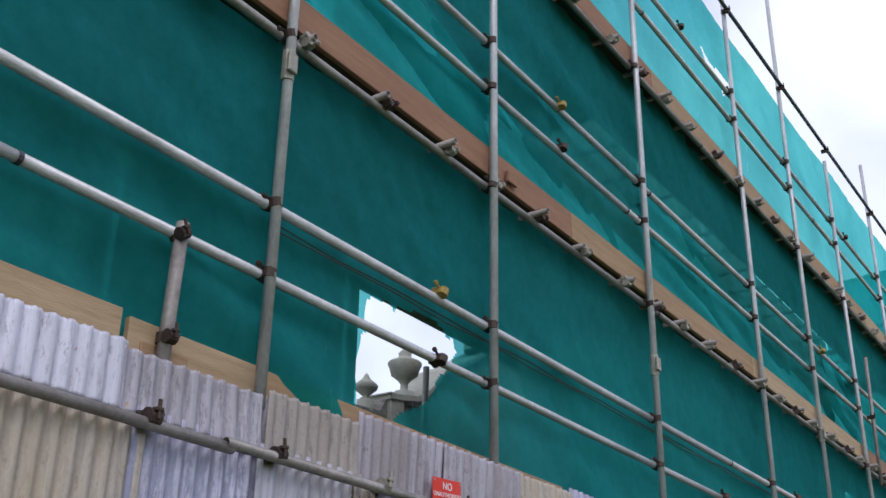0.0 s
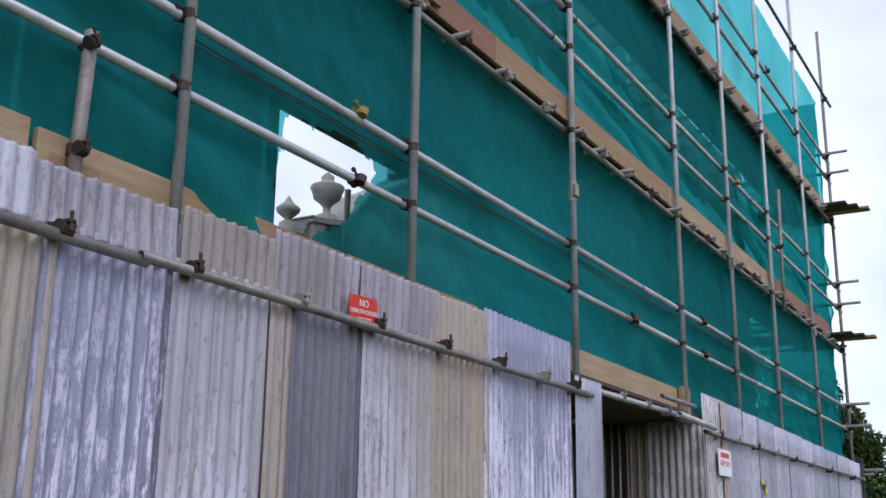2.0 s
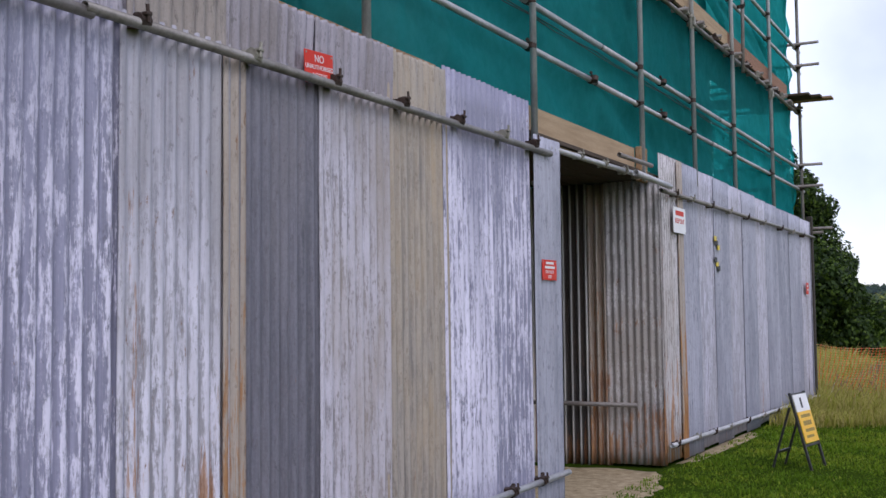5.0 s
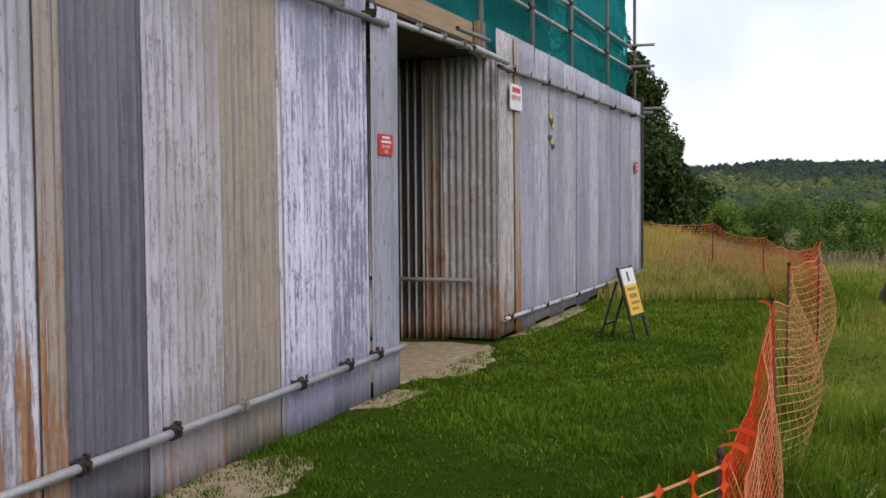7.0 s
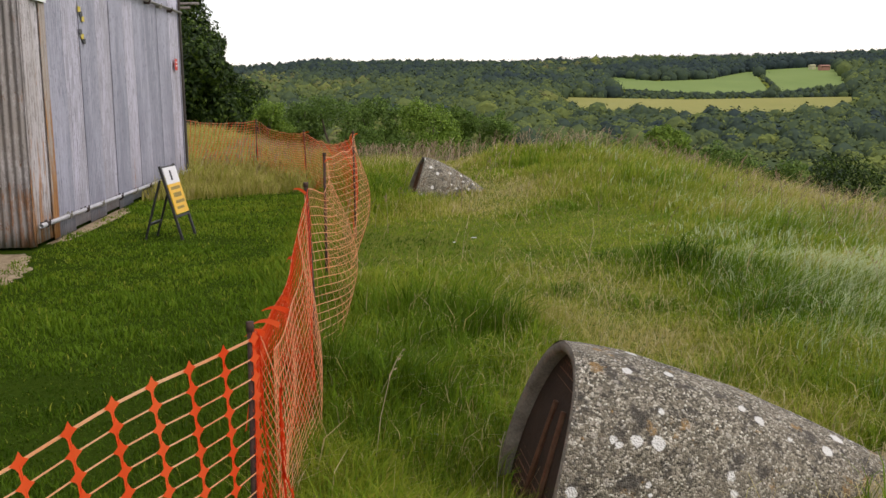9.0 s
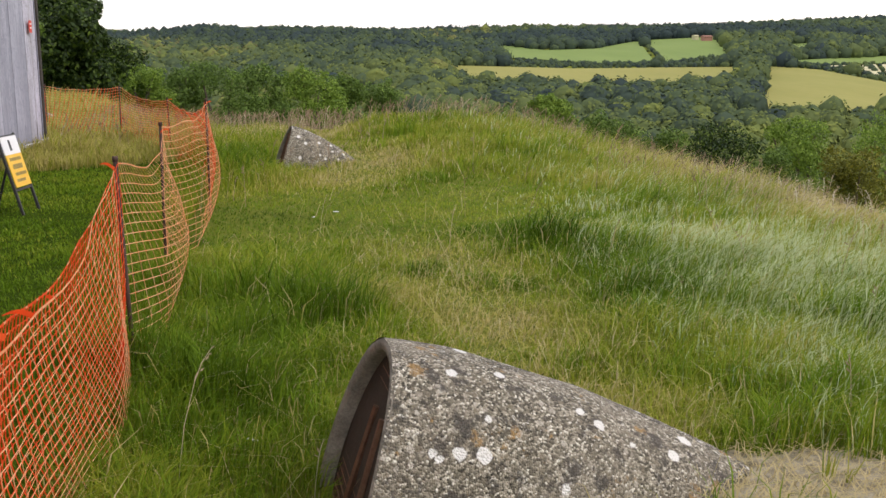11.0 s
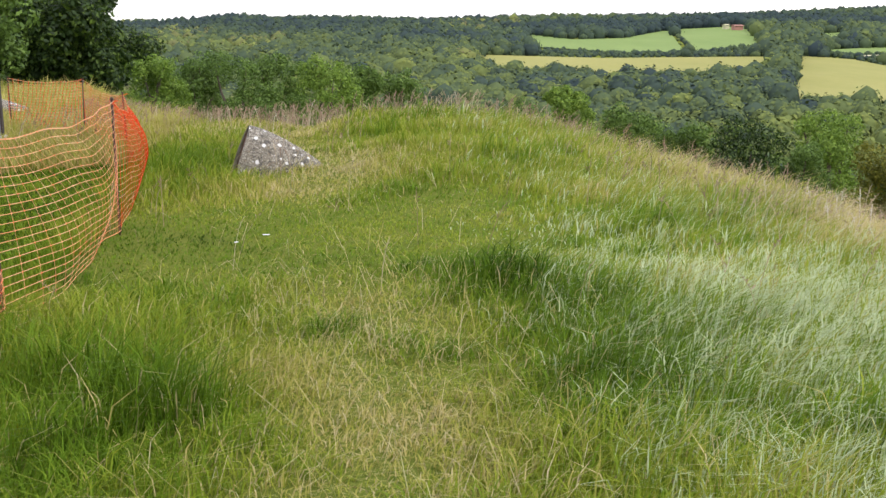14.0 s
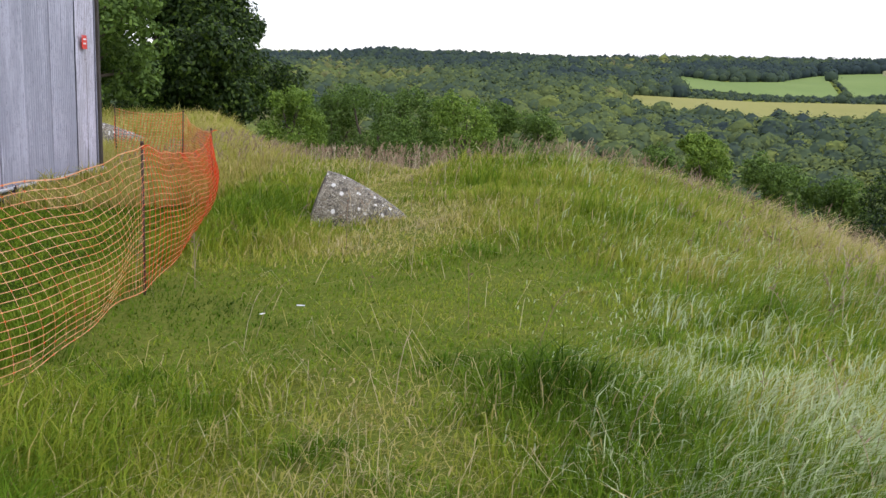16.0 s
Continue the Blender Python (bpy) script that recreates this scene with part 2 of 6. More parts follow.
SIGN_BLACK = simple("black_sign_frame", (0.015, 0.015, 0.016), (0.04, 0.04, 0.04), 12, 0.5)
TAPE_YELLOW = simple("yellow_tape", (0.55, 0.42, 0.03), (0.7, 0.55, 0.06), 30, 0.5)
POST = simple("rusty_iron_pin", (0.045, 0.028, 0.024), (0.11, 0.06, 0.045), 30, 0.75, 0.2)
BARK = simple("tree_bark", (0.06, 0.045, 0.03), (0.14, 0.11, 0.08), 4, 0.9, 0, (3, 3, 0.6), 0.02)
GRILLE = simple("rusty_mesh_steel", (0.10, 0.05, 0.03), (0.24, 0.13, 0.075), 30, 0.7, 0.3)
# dark brown that stands for the unlit inside of the shaft
SHAFT_SHADE = simple("shaft_shade", (0.03, 0.02, 0.014), (0.07, 0.045, 0.03), 8, 0.95)


def make_netting(name, lo, hi, gain):
    m, nt, out = nodes(name)
    mp = coords(nt, (1, 1, 1))
    f = noise_tex(nt, mp.outputs[0], 0.9, 4, 0.55)
    weave = noise_tex(nt, mp.outputs[0], 9, 6, 0.7)
    col = mixc(nt, 0.4, ramp(nt, f, [(0.3, (0.016 * gain, 0.24 * gain, 0.25 * gain)), (0.7, (0.045 * gain, 0.41 * gain, 0.42 * gain))]),
               ramp(nt, weave, [(0.3, (0.016 * gain, 0.22 * gain, 0.235 * gain)), (0.7, (0.05 * gain, 0.40 * gain, 0.42 * gain))]))
    d = nd(nt, "ShaderNodeBsdfDiffuse", {"Color": col})
    tl = nd(nt, "ShaderNodeBsdfTranslucent", {"Color": col})
    a = nt.nodes.new("ShaderNodeMixShader")
    a.inputs[0].default_value = 0.55
    nt.links.new(d.outputs[0], a.inputs[1])
    nt.links.new(tl.outputs[0], a.inputs[2])
    tr = nd(nt, "ShaderNodeBsdfTransparent")
    tr.inputs[0].default_value = (0.20, 0.76, 0.73, 1)
    b = nt.nodes.new("ShaderNodeMixShader")
    nt.links.new(ramp(nt, f, [(0.3, (lo,)), (0.7, (hi,))]), b.inputs[0])
    nt.links.new(a.outputs[0], b.inputs[1])
    nt.links.new(tr.outputs[0], b.inputs[2])
    nt.links.new(b.outputs[0], out.inputs[0])
    return m


NETTING = make_netting("green_debris_netting", 0.34, 0.60, 1.3)
NETTING_DOUBLE = make_netting("doubled_debris_netting", 0.12, 0.26, 1.45)


def make_orange(name, lo, hi):
    m, nt, out = nodes(name)
    mp = coords(nt)
    f = noise_tex(nt, mp.outputs[0], 5, 5)
    col = ramp(nt, f, [(0.3, lo), (0.7, hi)])
    p = nt.nodes.new("ShaderNodeBsdfPrincipled")
    nt.links.new(col, p.inputs["Base Color"])
    p.inputs["Roughness"].default_value = 0.5
    p.inputs["Specular IOR Level"].default_value = 0.2
    tl = nd(nt, "ShaderNodeBsdfTranslucent", {"Color": col})
    a = nt.nodes.new("ShaderNodeMixShader")
    a.inputs[0].default_value = 0.35
    nt.links.new(p.outputs[0], a.inputs[1])
    nt.links.new(tl.outputs[0], a.inputs[2])
    nt.links.new(a.outputs[0], out.inputs[0])
    return m


ORANGE = make_orange("orange_barrier_plastic", (0.88, 0.075, 0.014), (0.97, 0.17, 0.05))
ORANGE_PALE = make_orange("stretched_orange_plastic", (0.93, 0.40, 0.18), (0.99, 0.64, 0.40))


def make_concrete():
    """Coarse pebbly concrete with lichen."""
    m, nt, out = nodes("lichened_concrete")
    mp = coords(nt)
    base = noise_tex(nt, mp.outputs[0], 6, 6)
    peb = nd(nt, "ShaderNodeTexVoronoi", {"Vector": mp.outputs[0]}, Scale=150.0)
    grit = nd(nt, "ShaderNodeTexVoronoi", {"Vector": mp.outputs[0]}, Scale=68.0)
    col = ramp(nt, base, [(0.3, (0.17, 0.145, 0.115)), (0.7, (0.34, 0.30, 0.235))])
    rb = nt.nodes.new("ShaderNodeSeparateColor")
    nt.links.new(peb.outputs["Color"], rb.inputs[0])
    pebc = ramp(nt, rb.outputs[0], [(0.0, (0.016, 0.015, 0.011)), (0.35, (0.125, 0.112, 0.082)), (0.74, (0.34, 0.305, 0.235)), (0.90, (0.54, 0.50, 0.41)), (1.0, (0.82, 0.79, 0.70))])
    gs = nt.nodes.new("ShaderNodeSeparateColor")
    nt.links.new(grit.outputs["Color"], gs.inputs[0])
    pebc = mixc(nt, ramp(nt, gs.outputs[1], [(0.80, (0.0,)), (0.83, (0.8,))]), pebc, ramp(nt, gs.outputs[0], [(0.0, (0.03, 0.027, 0.022)), (0.7, (0.20, 0.17, 0.12)), (1.0, (0.55, 0.51, 0.44))]))
    col = mixc(nt, ramp(nt, noise_tex(nt, mp.outputs[0], 3.2, 5), [(0.35, (0.95,)), (0.62, (0.6,))]), col, pebc)
    och = noise_tex(nt, mp.outputs[0], 9.5, 6, 0.7)
    col = mixc(nt, ramp(nt, och, [(0.615, (0.0,)), (0.66, (0.75,))]), col, (0.34, 0.20, 0.07))
    dk = noise_tex(nt, mp.outputs[0], 13, 7, 0.75)
    col = mixc(nt, ramp(nt, dk, [(0.52, (0.0,)), (0.60, (0.8,))]), col, (0.055, 0.05, 0.045))
    spot = nd(nt, "ShaderNodeTexVoronoi", {"Vector": mp.outputs[0]}, Scale=13.0)
    wob = noise_tex(nt, mp.outputs[0], 22, 6, 0.75)
    sm = nd(nt, "ShaderNodeMath")
    sm.operation = "MULTIPLY_ADD"
    nt.links.new(wob, sm.inputs[0])
    sm.inputs[1].default_value = 0.5
    nt.links.new(spot.outputs["Distance"], sm.inputs[2])
    rnd = nt.nodes.new("ShaderNodeSeparateColor")
    nt.links.new(spot.outputs["Color"], rnd.inputs[0])
    vary = nd(nt, "ShaderNodeMath")
    vary.operation = "MULTIPLY_ADD"
    nt.links.new(rnd.outputs[0], vary.inputs[0])
    vary.inputs[1].default_value = 0.42
    nt.links.new(sm.outputs[0], vary.inputs[2])
    col = mixc(nt, ramp(nt, vary.outputs[0], [(0.545, (0.92,)), (0.585, (0.0,))]), col, (0.76, 0.75, 0.72))
    hh = nd(nt, "ShaderNodeMath")
    hh.operation = "MULTIPLY_ADD"
    nt.links.new(peb.outputs["Distance"], hh.inputs[0])
    hh.inputs[1].default_value = -1.0
    nt.links.new(base, hh.inputs[2])
    finish(nt, out, col, 0.9, 0, hh.outputs[0], 0.02, 0.3)
    return m


CONCRETE = make_concrete()
RIM = simple("smooth_weathered_concrete", (0.10, 0.088, 0.07), (0.40, 0.36, 0.30), 14.0, 0.9, 0, (1, 1, 1), 0.006, 0.2)


def make_ground():
    m, nt, out = nodes("meadow_ground")
    mp = coords(nt)
    big = noise_tex(nt, mp.outputs[0], 0.35, 5)
    mid = noise_tex(nt, mp.outputs[0], 2.2, 6, 0.65)
    fine = noise_tex(nt, mp.outputs[0], 34, 5, 0.7)
    col = mixc(nt, 0.5, ramp(nt, big, [(0.35, (0.10, 0.165, 0.016)), (0.65, (0.19, 0.215, 0.034))]),
               ramp(nt, mid, [(0.3, (0.080, 0.145, 0.014)), (0.7, (0.20, 0.21, 0.04))]))
    col = mixc(nt, 0.5, col, ramp(nt, fine, [(0.3, (0.035, 0.06, 0.010)), (0.7, (0.22, 0.21, 0.06))]))
    sx = nt.nodes.new("ShaderNodeSeparateXYZ")
    nt.links.new(mp.outputs[0], sx.inputs[0])
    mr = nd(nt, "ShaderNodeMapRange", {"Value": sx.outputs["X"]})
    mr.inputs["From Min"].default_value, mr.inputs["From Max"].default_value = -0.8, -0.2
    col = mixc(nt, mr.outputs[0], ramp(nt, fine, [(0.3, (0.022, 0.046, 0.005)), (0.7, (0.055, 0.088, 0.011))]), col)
    finish(nt, out, col, 1.0, 0, fine, 0.03, 0.0)
    return m


GROUND = make_ground()
DUST = simple("dry_chalk_dust", (0.15, 0.12, 0.075), (0.56, 0.51, 0.40), 16.0, 0.95, 0, (1, 1, 1), 0.02, 0.1)
SAND = simple("bare_chalky_soil", (0.19, 0.135, 0.075), (0.58, 0.47, 0.32), 11.0, 0.95, 0, (1, 1, 1), 0.02, 0.1)


def make_blades(name, stops, mult=1.0):
    """Grass: colour along the attribute tone, lighter to the tip by the attribute tip."""
    m, nt, out = nodes(name)
    at = nt.nodes.new("ShaderNodeAttribute")
    at.attribute_name = "tone"
    c = ramp(nt, at.outputs["Fac"], stops)
    p = nd(nt, "ShaderNodeBsdfPrincipled", {"Base Color": c}, Roughness=0.55)
    p.inputs["Specular IOR Level"].default_value = 0.06
    tl = nd(nt, "ShaderNodeBsdfTranslucent", {"Color": c})
    a = nt.nodes.new("ShaderNodeMixShader")
    a.inputs[0].default_value = 0.35
    nt.links.new(p.outputs[0], a.inputs[1])
    nt.links.new(tl.outputs[0], a.inputs[2])
    nt.links.new(a.outputs[0], out.inputs[0])
    return m


GRASS = make_blades("grass_blade", [(0.0, (0.034, 0.080, 0.004)), (0.3, (0.135, 0.235, 0.016)), (0.5, (0.28, 0.325, 0.032)),
                                    (0.68, (0.46, 0.39, 0.125)), (0.86, (0.57, 0.475, 0.275)), (0.93, (0.50, 0.57, 0.28)), (1.0, (0.54, 0.61, 0.38))])


def make_leaves(name, c1, c2, c3):
    m, nt, out = nodes(name)
    geo = nt.nodes.new("ShaderNodeNewGeometry")
    c = ramp(nt, geo.outputs["Random Per Island"], [(0.0, c1), (0.6, c2), (1.0, c3)])
    p = nd(nt, "ShaderNodeBsdfPrincipled", {"Base Color": c}, Roughness=0.6)
    p.inputs["Specular IOR Level"].default_value = 0.25
    tl = nd(nt, "ShaderNodeBsdfTranslucent", {"Color": c})
    a = nt.nodes.new("ShaderNodeMixShader")
    a.inputs[0].default_value = 0.3
    nt.links.new(p.outputs[0], a.inputs[1])
    nt.links.new(tl.outputs[0], a.inputs[2])
    nt.links.new(a.outputs[0], out.inputs[0])
    return m


LEAF_DARK = make_leaves("dark_tree_leaf", (0.010, 0.024, 0.004), (0.026, 0.056, 0.008), (0.10, 0.16, 0.02))
LEAF_MID = make_leaves("bush_leaf", (0.050, 0.095, 0.016), (0.095, 0.165, 0.026), (0.155, 0.245, 0.042))
LEAF_LIGHT = make_leaves("light_bush_leaf", (0.085, 0.155, 0.018), (0.145, 0.235, 0.028), (0.215, 0.315, 0.045))
LEAF_BROWN = make_leaves("bronze_tree_leaf", (0.07, 0.08, 0.008), (0.135, 0.14, 0.013), (0.21, 0.205, 0.025))


def make_woods():
    m, nt, out = nodes("distant_woodland")
    at = nt.nodes.new("ShaderNodeAttribute")
    at.attribute_name = "tone"
    # low tones are bluish, to colour the farthest trees with haze
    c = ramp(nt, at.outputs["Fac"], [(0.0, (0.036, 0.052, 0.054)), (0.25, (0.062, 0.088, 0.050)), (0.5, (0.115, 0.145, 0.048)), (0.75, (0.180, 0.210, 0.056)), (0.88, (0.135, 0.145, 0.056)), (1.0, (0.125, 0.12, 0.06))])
    mp = coords(nt)
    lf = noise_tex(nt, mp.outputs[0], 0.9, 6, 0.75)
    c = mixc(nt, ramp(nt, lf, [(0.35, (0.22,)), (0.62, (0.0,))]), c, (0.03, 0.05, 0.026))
    p = nd(nt, "ShaderNodeBsdfDiffuse", {"Color": c})
    nt.links.new(p.outputs[0], out.inputs[0])
    return m


WOODS = make_woods()


def field_mat(name, a, b):
    m, nt, out = nodes(name)
    mp = coords(nt, (1, 0.2, 1))
    f = noise_tex(nt, mp.outputs[0], 0.03, 5)
    f2 = noise_tex(nt, mp.outputs[0], 0.5, 4)
    finish(nt, out, mixc(nt, 0.35, ramp(nt, f, [(0.3, a), (0.7, b)]), ramp(nt, f2, [(0.3, a), (0.7, b)])), 0.95, 0, None, 0.1, 0.1)
    return m


FIELD_GREEN = field_mat("green_pasture", (0.135, 0.20, 0.055), (0.18, 0.245, 0.07))
FIELD_TAN = field_mat("ripening_crop", (0.21, 0.215, 0.058), (0.275, 0.26, 0.082))
FIELD_PALE = field_mat("pale_stubble", (0.42, 0.40, 0.24), (0.52, 0.49, 0.31))


# ---- mesh helpers ----
def obj(name, bm, mat, parent=None, label="", smooth=False):
    me = bpy.data.meshes.new(name)
    bm.to_mesh(me)
    bm.free()
    me.materials.append(mat)
    if smooth:
        for p in me.polygons:
            p.use_smooth = True
    ob = new(name, me)
    if parent is not None:
        child_of(ob, parent)
    if label:
        ob["label"] = label
    return ob


part = obj


def raw(name, verts, faces, mat, parent=None, label="", smooth=False, tone=None):
    me = bpy.data.meshes.new(name)
    me.from_pydata(verts, [], faces)
    me.materials.append(mat)
    if smooth:
        me.polygons.foreach_set("use_smooth", [True] * len(me.polygons))
    if tone is not None:
        at = me.attributes.new("tone", "FLOAT", "POINT")
        at.data.foreach_set("value", np.asarray(tone, dtype=np.float32))
    me.update()
    ob = new(name, me)
    if parent is not None:
        child_of(ob, parent)
    if label:
        ob["label"] = label
    return ob


def box(bm, lo, hi, bevel=0.0):
    r = bmesh.ops.create_cube(bm, size=1)
    vs = r["verts"]
    for v in vs:
        v.co = Vector([lo[i] + (v.co[i] + 0.5) * (hi[i] - lo[i]) for i in range(3)])
    if bevel:
        es = list({e for v in vs for e in v.link_edges})
        bmesh.ops.bevel(bm, geom=es, offset=bevel, segments=1, affect="EDGES")
    return vs


def tube(bm, a, b, r, seg=10, hollow=True):
    """A pipe from a to b with open, thick-walled ends."""
    a, b = Vector(a), Vector(b)
    q = (b - a).to_track_quat("Z", "Y")
    rings = []
    for p, rad in ((a, r * 0.8), (a, r), (b, r), (b, r * 0.8)):
        rings.append([bm.verts.new(p + q @ Vector((rad * math.cos(2 * math.pi * i / seg), rad * math.sin(2 * math.pi * i / seg), 0))) for i in range(seg)])
    ins = []
    if hollow:
        d = (b - a).normalized() * min(0.12, (b - a).length * 0.4)
        ins = [[bm.verts.new(v.co + d) for v in rings[0]], [bm.verts.new(v.co - d) for v in rings[3]]]
    seq = ([ins[0]] if hollow else []) + rings + ([ins[1]] if hollow else [])
    for r0, r1 in zip(seq, seq[1:]):
        for i in range(seg):
            bm.faces.new((r0[i], r0[(i + 1) % seg], r1[(i + 1) % seg], r1[i]))
    bm.faces.new(list(reversed(seq[0])))
    bm.faces.new(seq[-1])


def smooth_step(a, b, v):
    t = np.clip((np.asarray(v, dtype=float) - a) / (b - a), 0, 1)
    return t * t * (3 - 2 * t)


def empty(name, place, label, category, group="", kind=""):
    ob = new(name)
    ob.location = place
    ob.empty_display_size = 0.2
    return tagged(ob, label, category, group, kind)


def child_of(ob, parent):
    ob.parent = parent
    if parent.type == "EMPTY":
        ob.matrix_parent_inverse = Matrix.Translation(-Vector(parent.location))
    return ob


# ---- ground ----
ELEV_R = [120, 200, 400, 600, 800, 1100, 1400, 1700, 2000, 2600]
ELEV_A = [-11.0, -7.6, -3.6, -2.0, -1.0, 0.0, 0.6, 0.85, 0.8, 0.7]


SKY_AZ = [-24, -6, -4.3, -2.3, -0.5, 1.5, 4.3, 7.4, 10, 13, 18, 22, 25, 28, 34, 41]
SKY_EL = [1.2, 1.30, 1.42, 1.58, 1.40, 1.45, 1.34, 1.23, 1.33, 1.38, 1.30, 1.26, 1.32, 1.42, 1.5, 1.4]


def elevation(r, az):
    """Elevation of the land as seen from the hilltop, by distance and bearing: the valley side, then the wooded skyline."""
    mod = 0.12 * np.sin(np.asarray(az) * 0.33) + 0.05 * np.sin(np.asarray(az) * 0.9 + 1)
    low = np.interp(r, ELEV_R, ELEV_A) + mod
    lift = np.interp(az, SKY_AZ, SKY_EL) - 0.40 - (0.85 + mod)
    return low + lift * smooth_step(1380, 1690, r)


def ground_z(x, y):
    x, y = np.asarray(x, dtype=float), np.asarray(y, dtype=float)
    r = np.hypot(x, y)
    az = np.degrees(np.arctan2(x, y))
    z = 0.09 * smooth_step(-2.4, -0.3, x)
    d = np.maximum(0, x - 2.1)
    z = z - np.where(d < 6, 0.0335 * d * d, 0.0335 * 36 + 0.402 * (d - 6))
    d2 = np.maximum(0, y - 18.5 - 34 * smooth_step(0.0, 1.0, (0.5 - x) / 11.0))
    z = z - np.where(d2 < 8, 0.014 * d2 * d2, 0.014 * 64 + 0.224 * (d2 - 8))
    z = z + 0.24 * np.exp(-((x - 3.6) / 2.0) ** 2 - ((y - 18.0) / 3.0) ** 2)
    z = z + 0.20 * np.exp(-((x - 3.6) / 1.7) ** 2 - ((y - 15.0) / 3.2) ** 2)
    z = z + 0.035 * np.sin(x * 1.7 + 1.0) * np.sin(y * 1.3) * smooth_step(-0.5, 1.5, x)
    z = z - 0.14 * np.exp(-((x - 0.44) / 0.28) ** 2 - ((y - 3.75) / 0.5) ** 2)
    z = np.maximum(z, -28.0)
    front = smooth_step(-60, -25, az) * (1 - smooth_step(80, 120, az))
    far = 1.5 + r * np.tan(np.radians(elevation(r, az)))
    w = smooth_step(70, 190, r) * front
    back = np.where(r > 60, np.maximum(z, -3.0), z)
    return far * w + (z * front + back * (1 - front)) * (1 - w)


def build_ground():
    rings = np.concatenate([np.linspace(0.2, 24, 120), np.geomspace(25, 2600, 70)])
    seg = 300
    th = np.linspace(0, 2 * math.pi, seg, endpoint=False)
    cx, cy = 0.8, 2.0
    rr, tt = np.meshgrid(rings, th, indexing="ij")
    x, y = cx + rr * np.sin(tt), cy + rr * np.cos(tt)
    z = ground_z(x, y)
    verts = [(cx, cy, float(ground_z(cx, cy)))] + list(zip(x.ravel().tolist(), y.ravel().tolist(), z.ravel().tolist()))
    faces = [(0, 1 + (j + 1) % seg, 1 + j) for j in range(seg)]
    for i in range(len(rings) - 1):
        a, b = 1 + i * seg, 1 + (i + 1) * seg
        for j in range(seg):
            k = (j + 1) % seg
            faces.append((a + j, a + k, b + k, b + j))
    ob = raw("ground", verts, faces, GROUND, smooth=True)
    tagged(ob, "grassy hilltop meadow falling into a wooded valley", "ground", kind="structure")


build_ground()


def bare_patch(pts, seed, label, mat=None):
    """A thin uneven patch of trodden soil on the grass."""
    rng = random.Random(seed)
    cx = sum(p[0] for p in pts) / len(pts)
    cy = sum(p[1] for p in pts) / len(pts)
    n = 48
    lift = 0.002 if cx < -2 else 0.008
    verts, faces = [(cx, cy, float(ground_z(cx, cy)) + 0.008)], []
    for ring in range(1, 7):
        for i in range(n):
            t = i / n * len(pts)
            a, b = pts[int(t) % len(pts)], pts[(int(t) + 1) % len(pts)]
            f = t - int(t)
            px, py = a[0] + (b[0] - a[0]) * f, a[1] + (b[1] - a[1]) * f
            k = ring / 6 * (1 + (0.40 * (rng.random() - 0.6) if ring == 6 else 0.12 * (rng.random() - 0.5)))
            x, y = cx + (px - cx) * k, cy + (py - cy) * k
            verts.append((x, y, float(ground_z(x, y)) + (lift + 0.005 * rng.random() if ring < 6 else -0.02)))
    for i in range(n):
        faces.append((0, 1 + i, 1 + (i + 1) % n))
    for ring in range(5):
        for i in range(n):
            a, b = 1 + ring * n, 1 + (ring + 1) * n
            faces.append((a + i, b + i, b + (i + 1) % n, a + (i + 1) % n))
    tagged(raw("bare_soil", verts, faces, mat or SAND, smooth=True), label, "soil", kind="structure")


bare_patch([(-4.8, 8.1), (-3.2, 8.0), (-2.75, 8.8), (-2.7, 9.6), (-3.0, 10.5), (-3.2, 10.9), (-4.8, 10.85)], 1, "trodden sandy soil in the hoarding's gateway")
bare_patch([(-3.2, 4.2), (-2.85, 4.5), (-2.5, 5.1), (-2.65, 5.75), (-2.98, 5.95), (-3.2, 5.6)], 2, "bare sandy soil against the hoarding")
bare_patch([(-3.2, 7.1), (-2.9, 7.3), (-2.85, 8.1), (-3.2, 8.1)], 3, "bare sandy strip under the hoarding")
bare_patch([(-3.2, 11.0), (-3.0, 11.4), (-2.95, 14.5), (-3.2, 15.0)], 4, "sandy strip along the hoarding's foot")
bare_patch([(1.55, 3.3), (1.75, 2.85), (2.3, 2.85), (2.56, 3.4), (2.4, 3.9), (1.9, 3.95)], 5, "dry trodden soil with straw beside the concrete hood", DUST)
bare_patch([(0.2, 3.35), (0.45, 3.15), (0.6, 3.5), (0.55, 3.9), (0.35, 4.0)], 6, "bare earth before the hood's mouth")

# ---- hoarding of corrugated sheets ----
WX = -3.16
hoarding = empty("hoarding", (WX, 8, 0), "tall site hoarding of weathered corrugated zinc sheets on scaffold tubes", "hoarding", kind="structure")


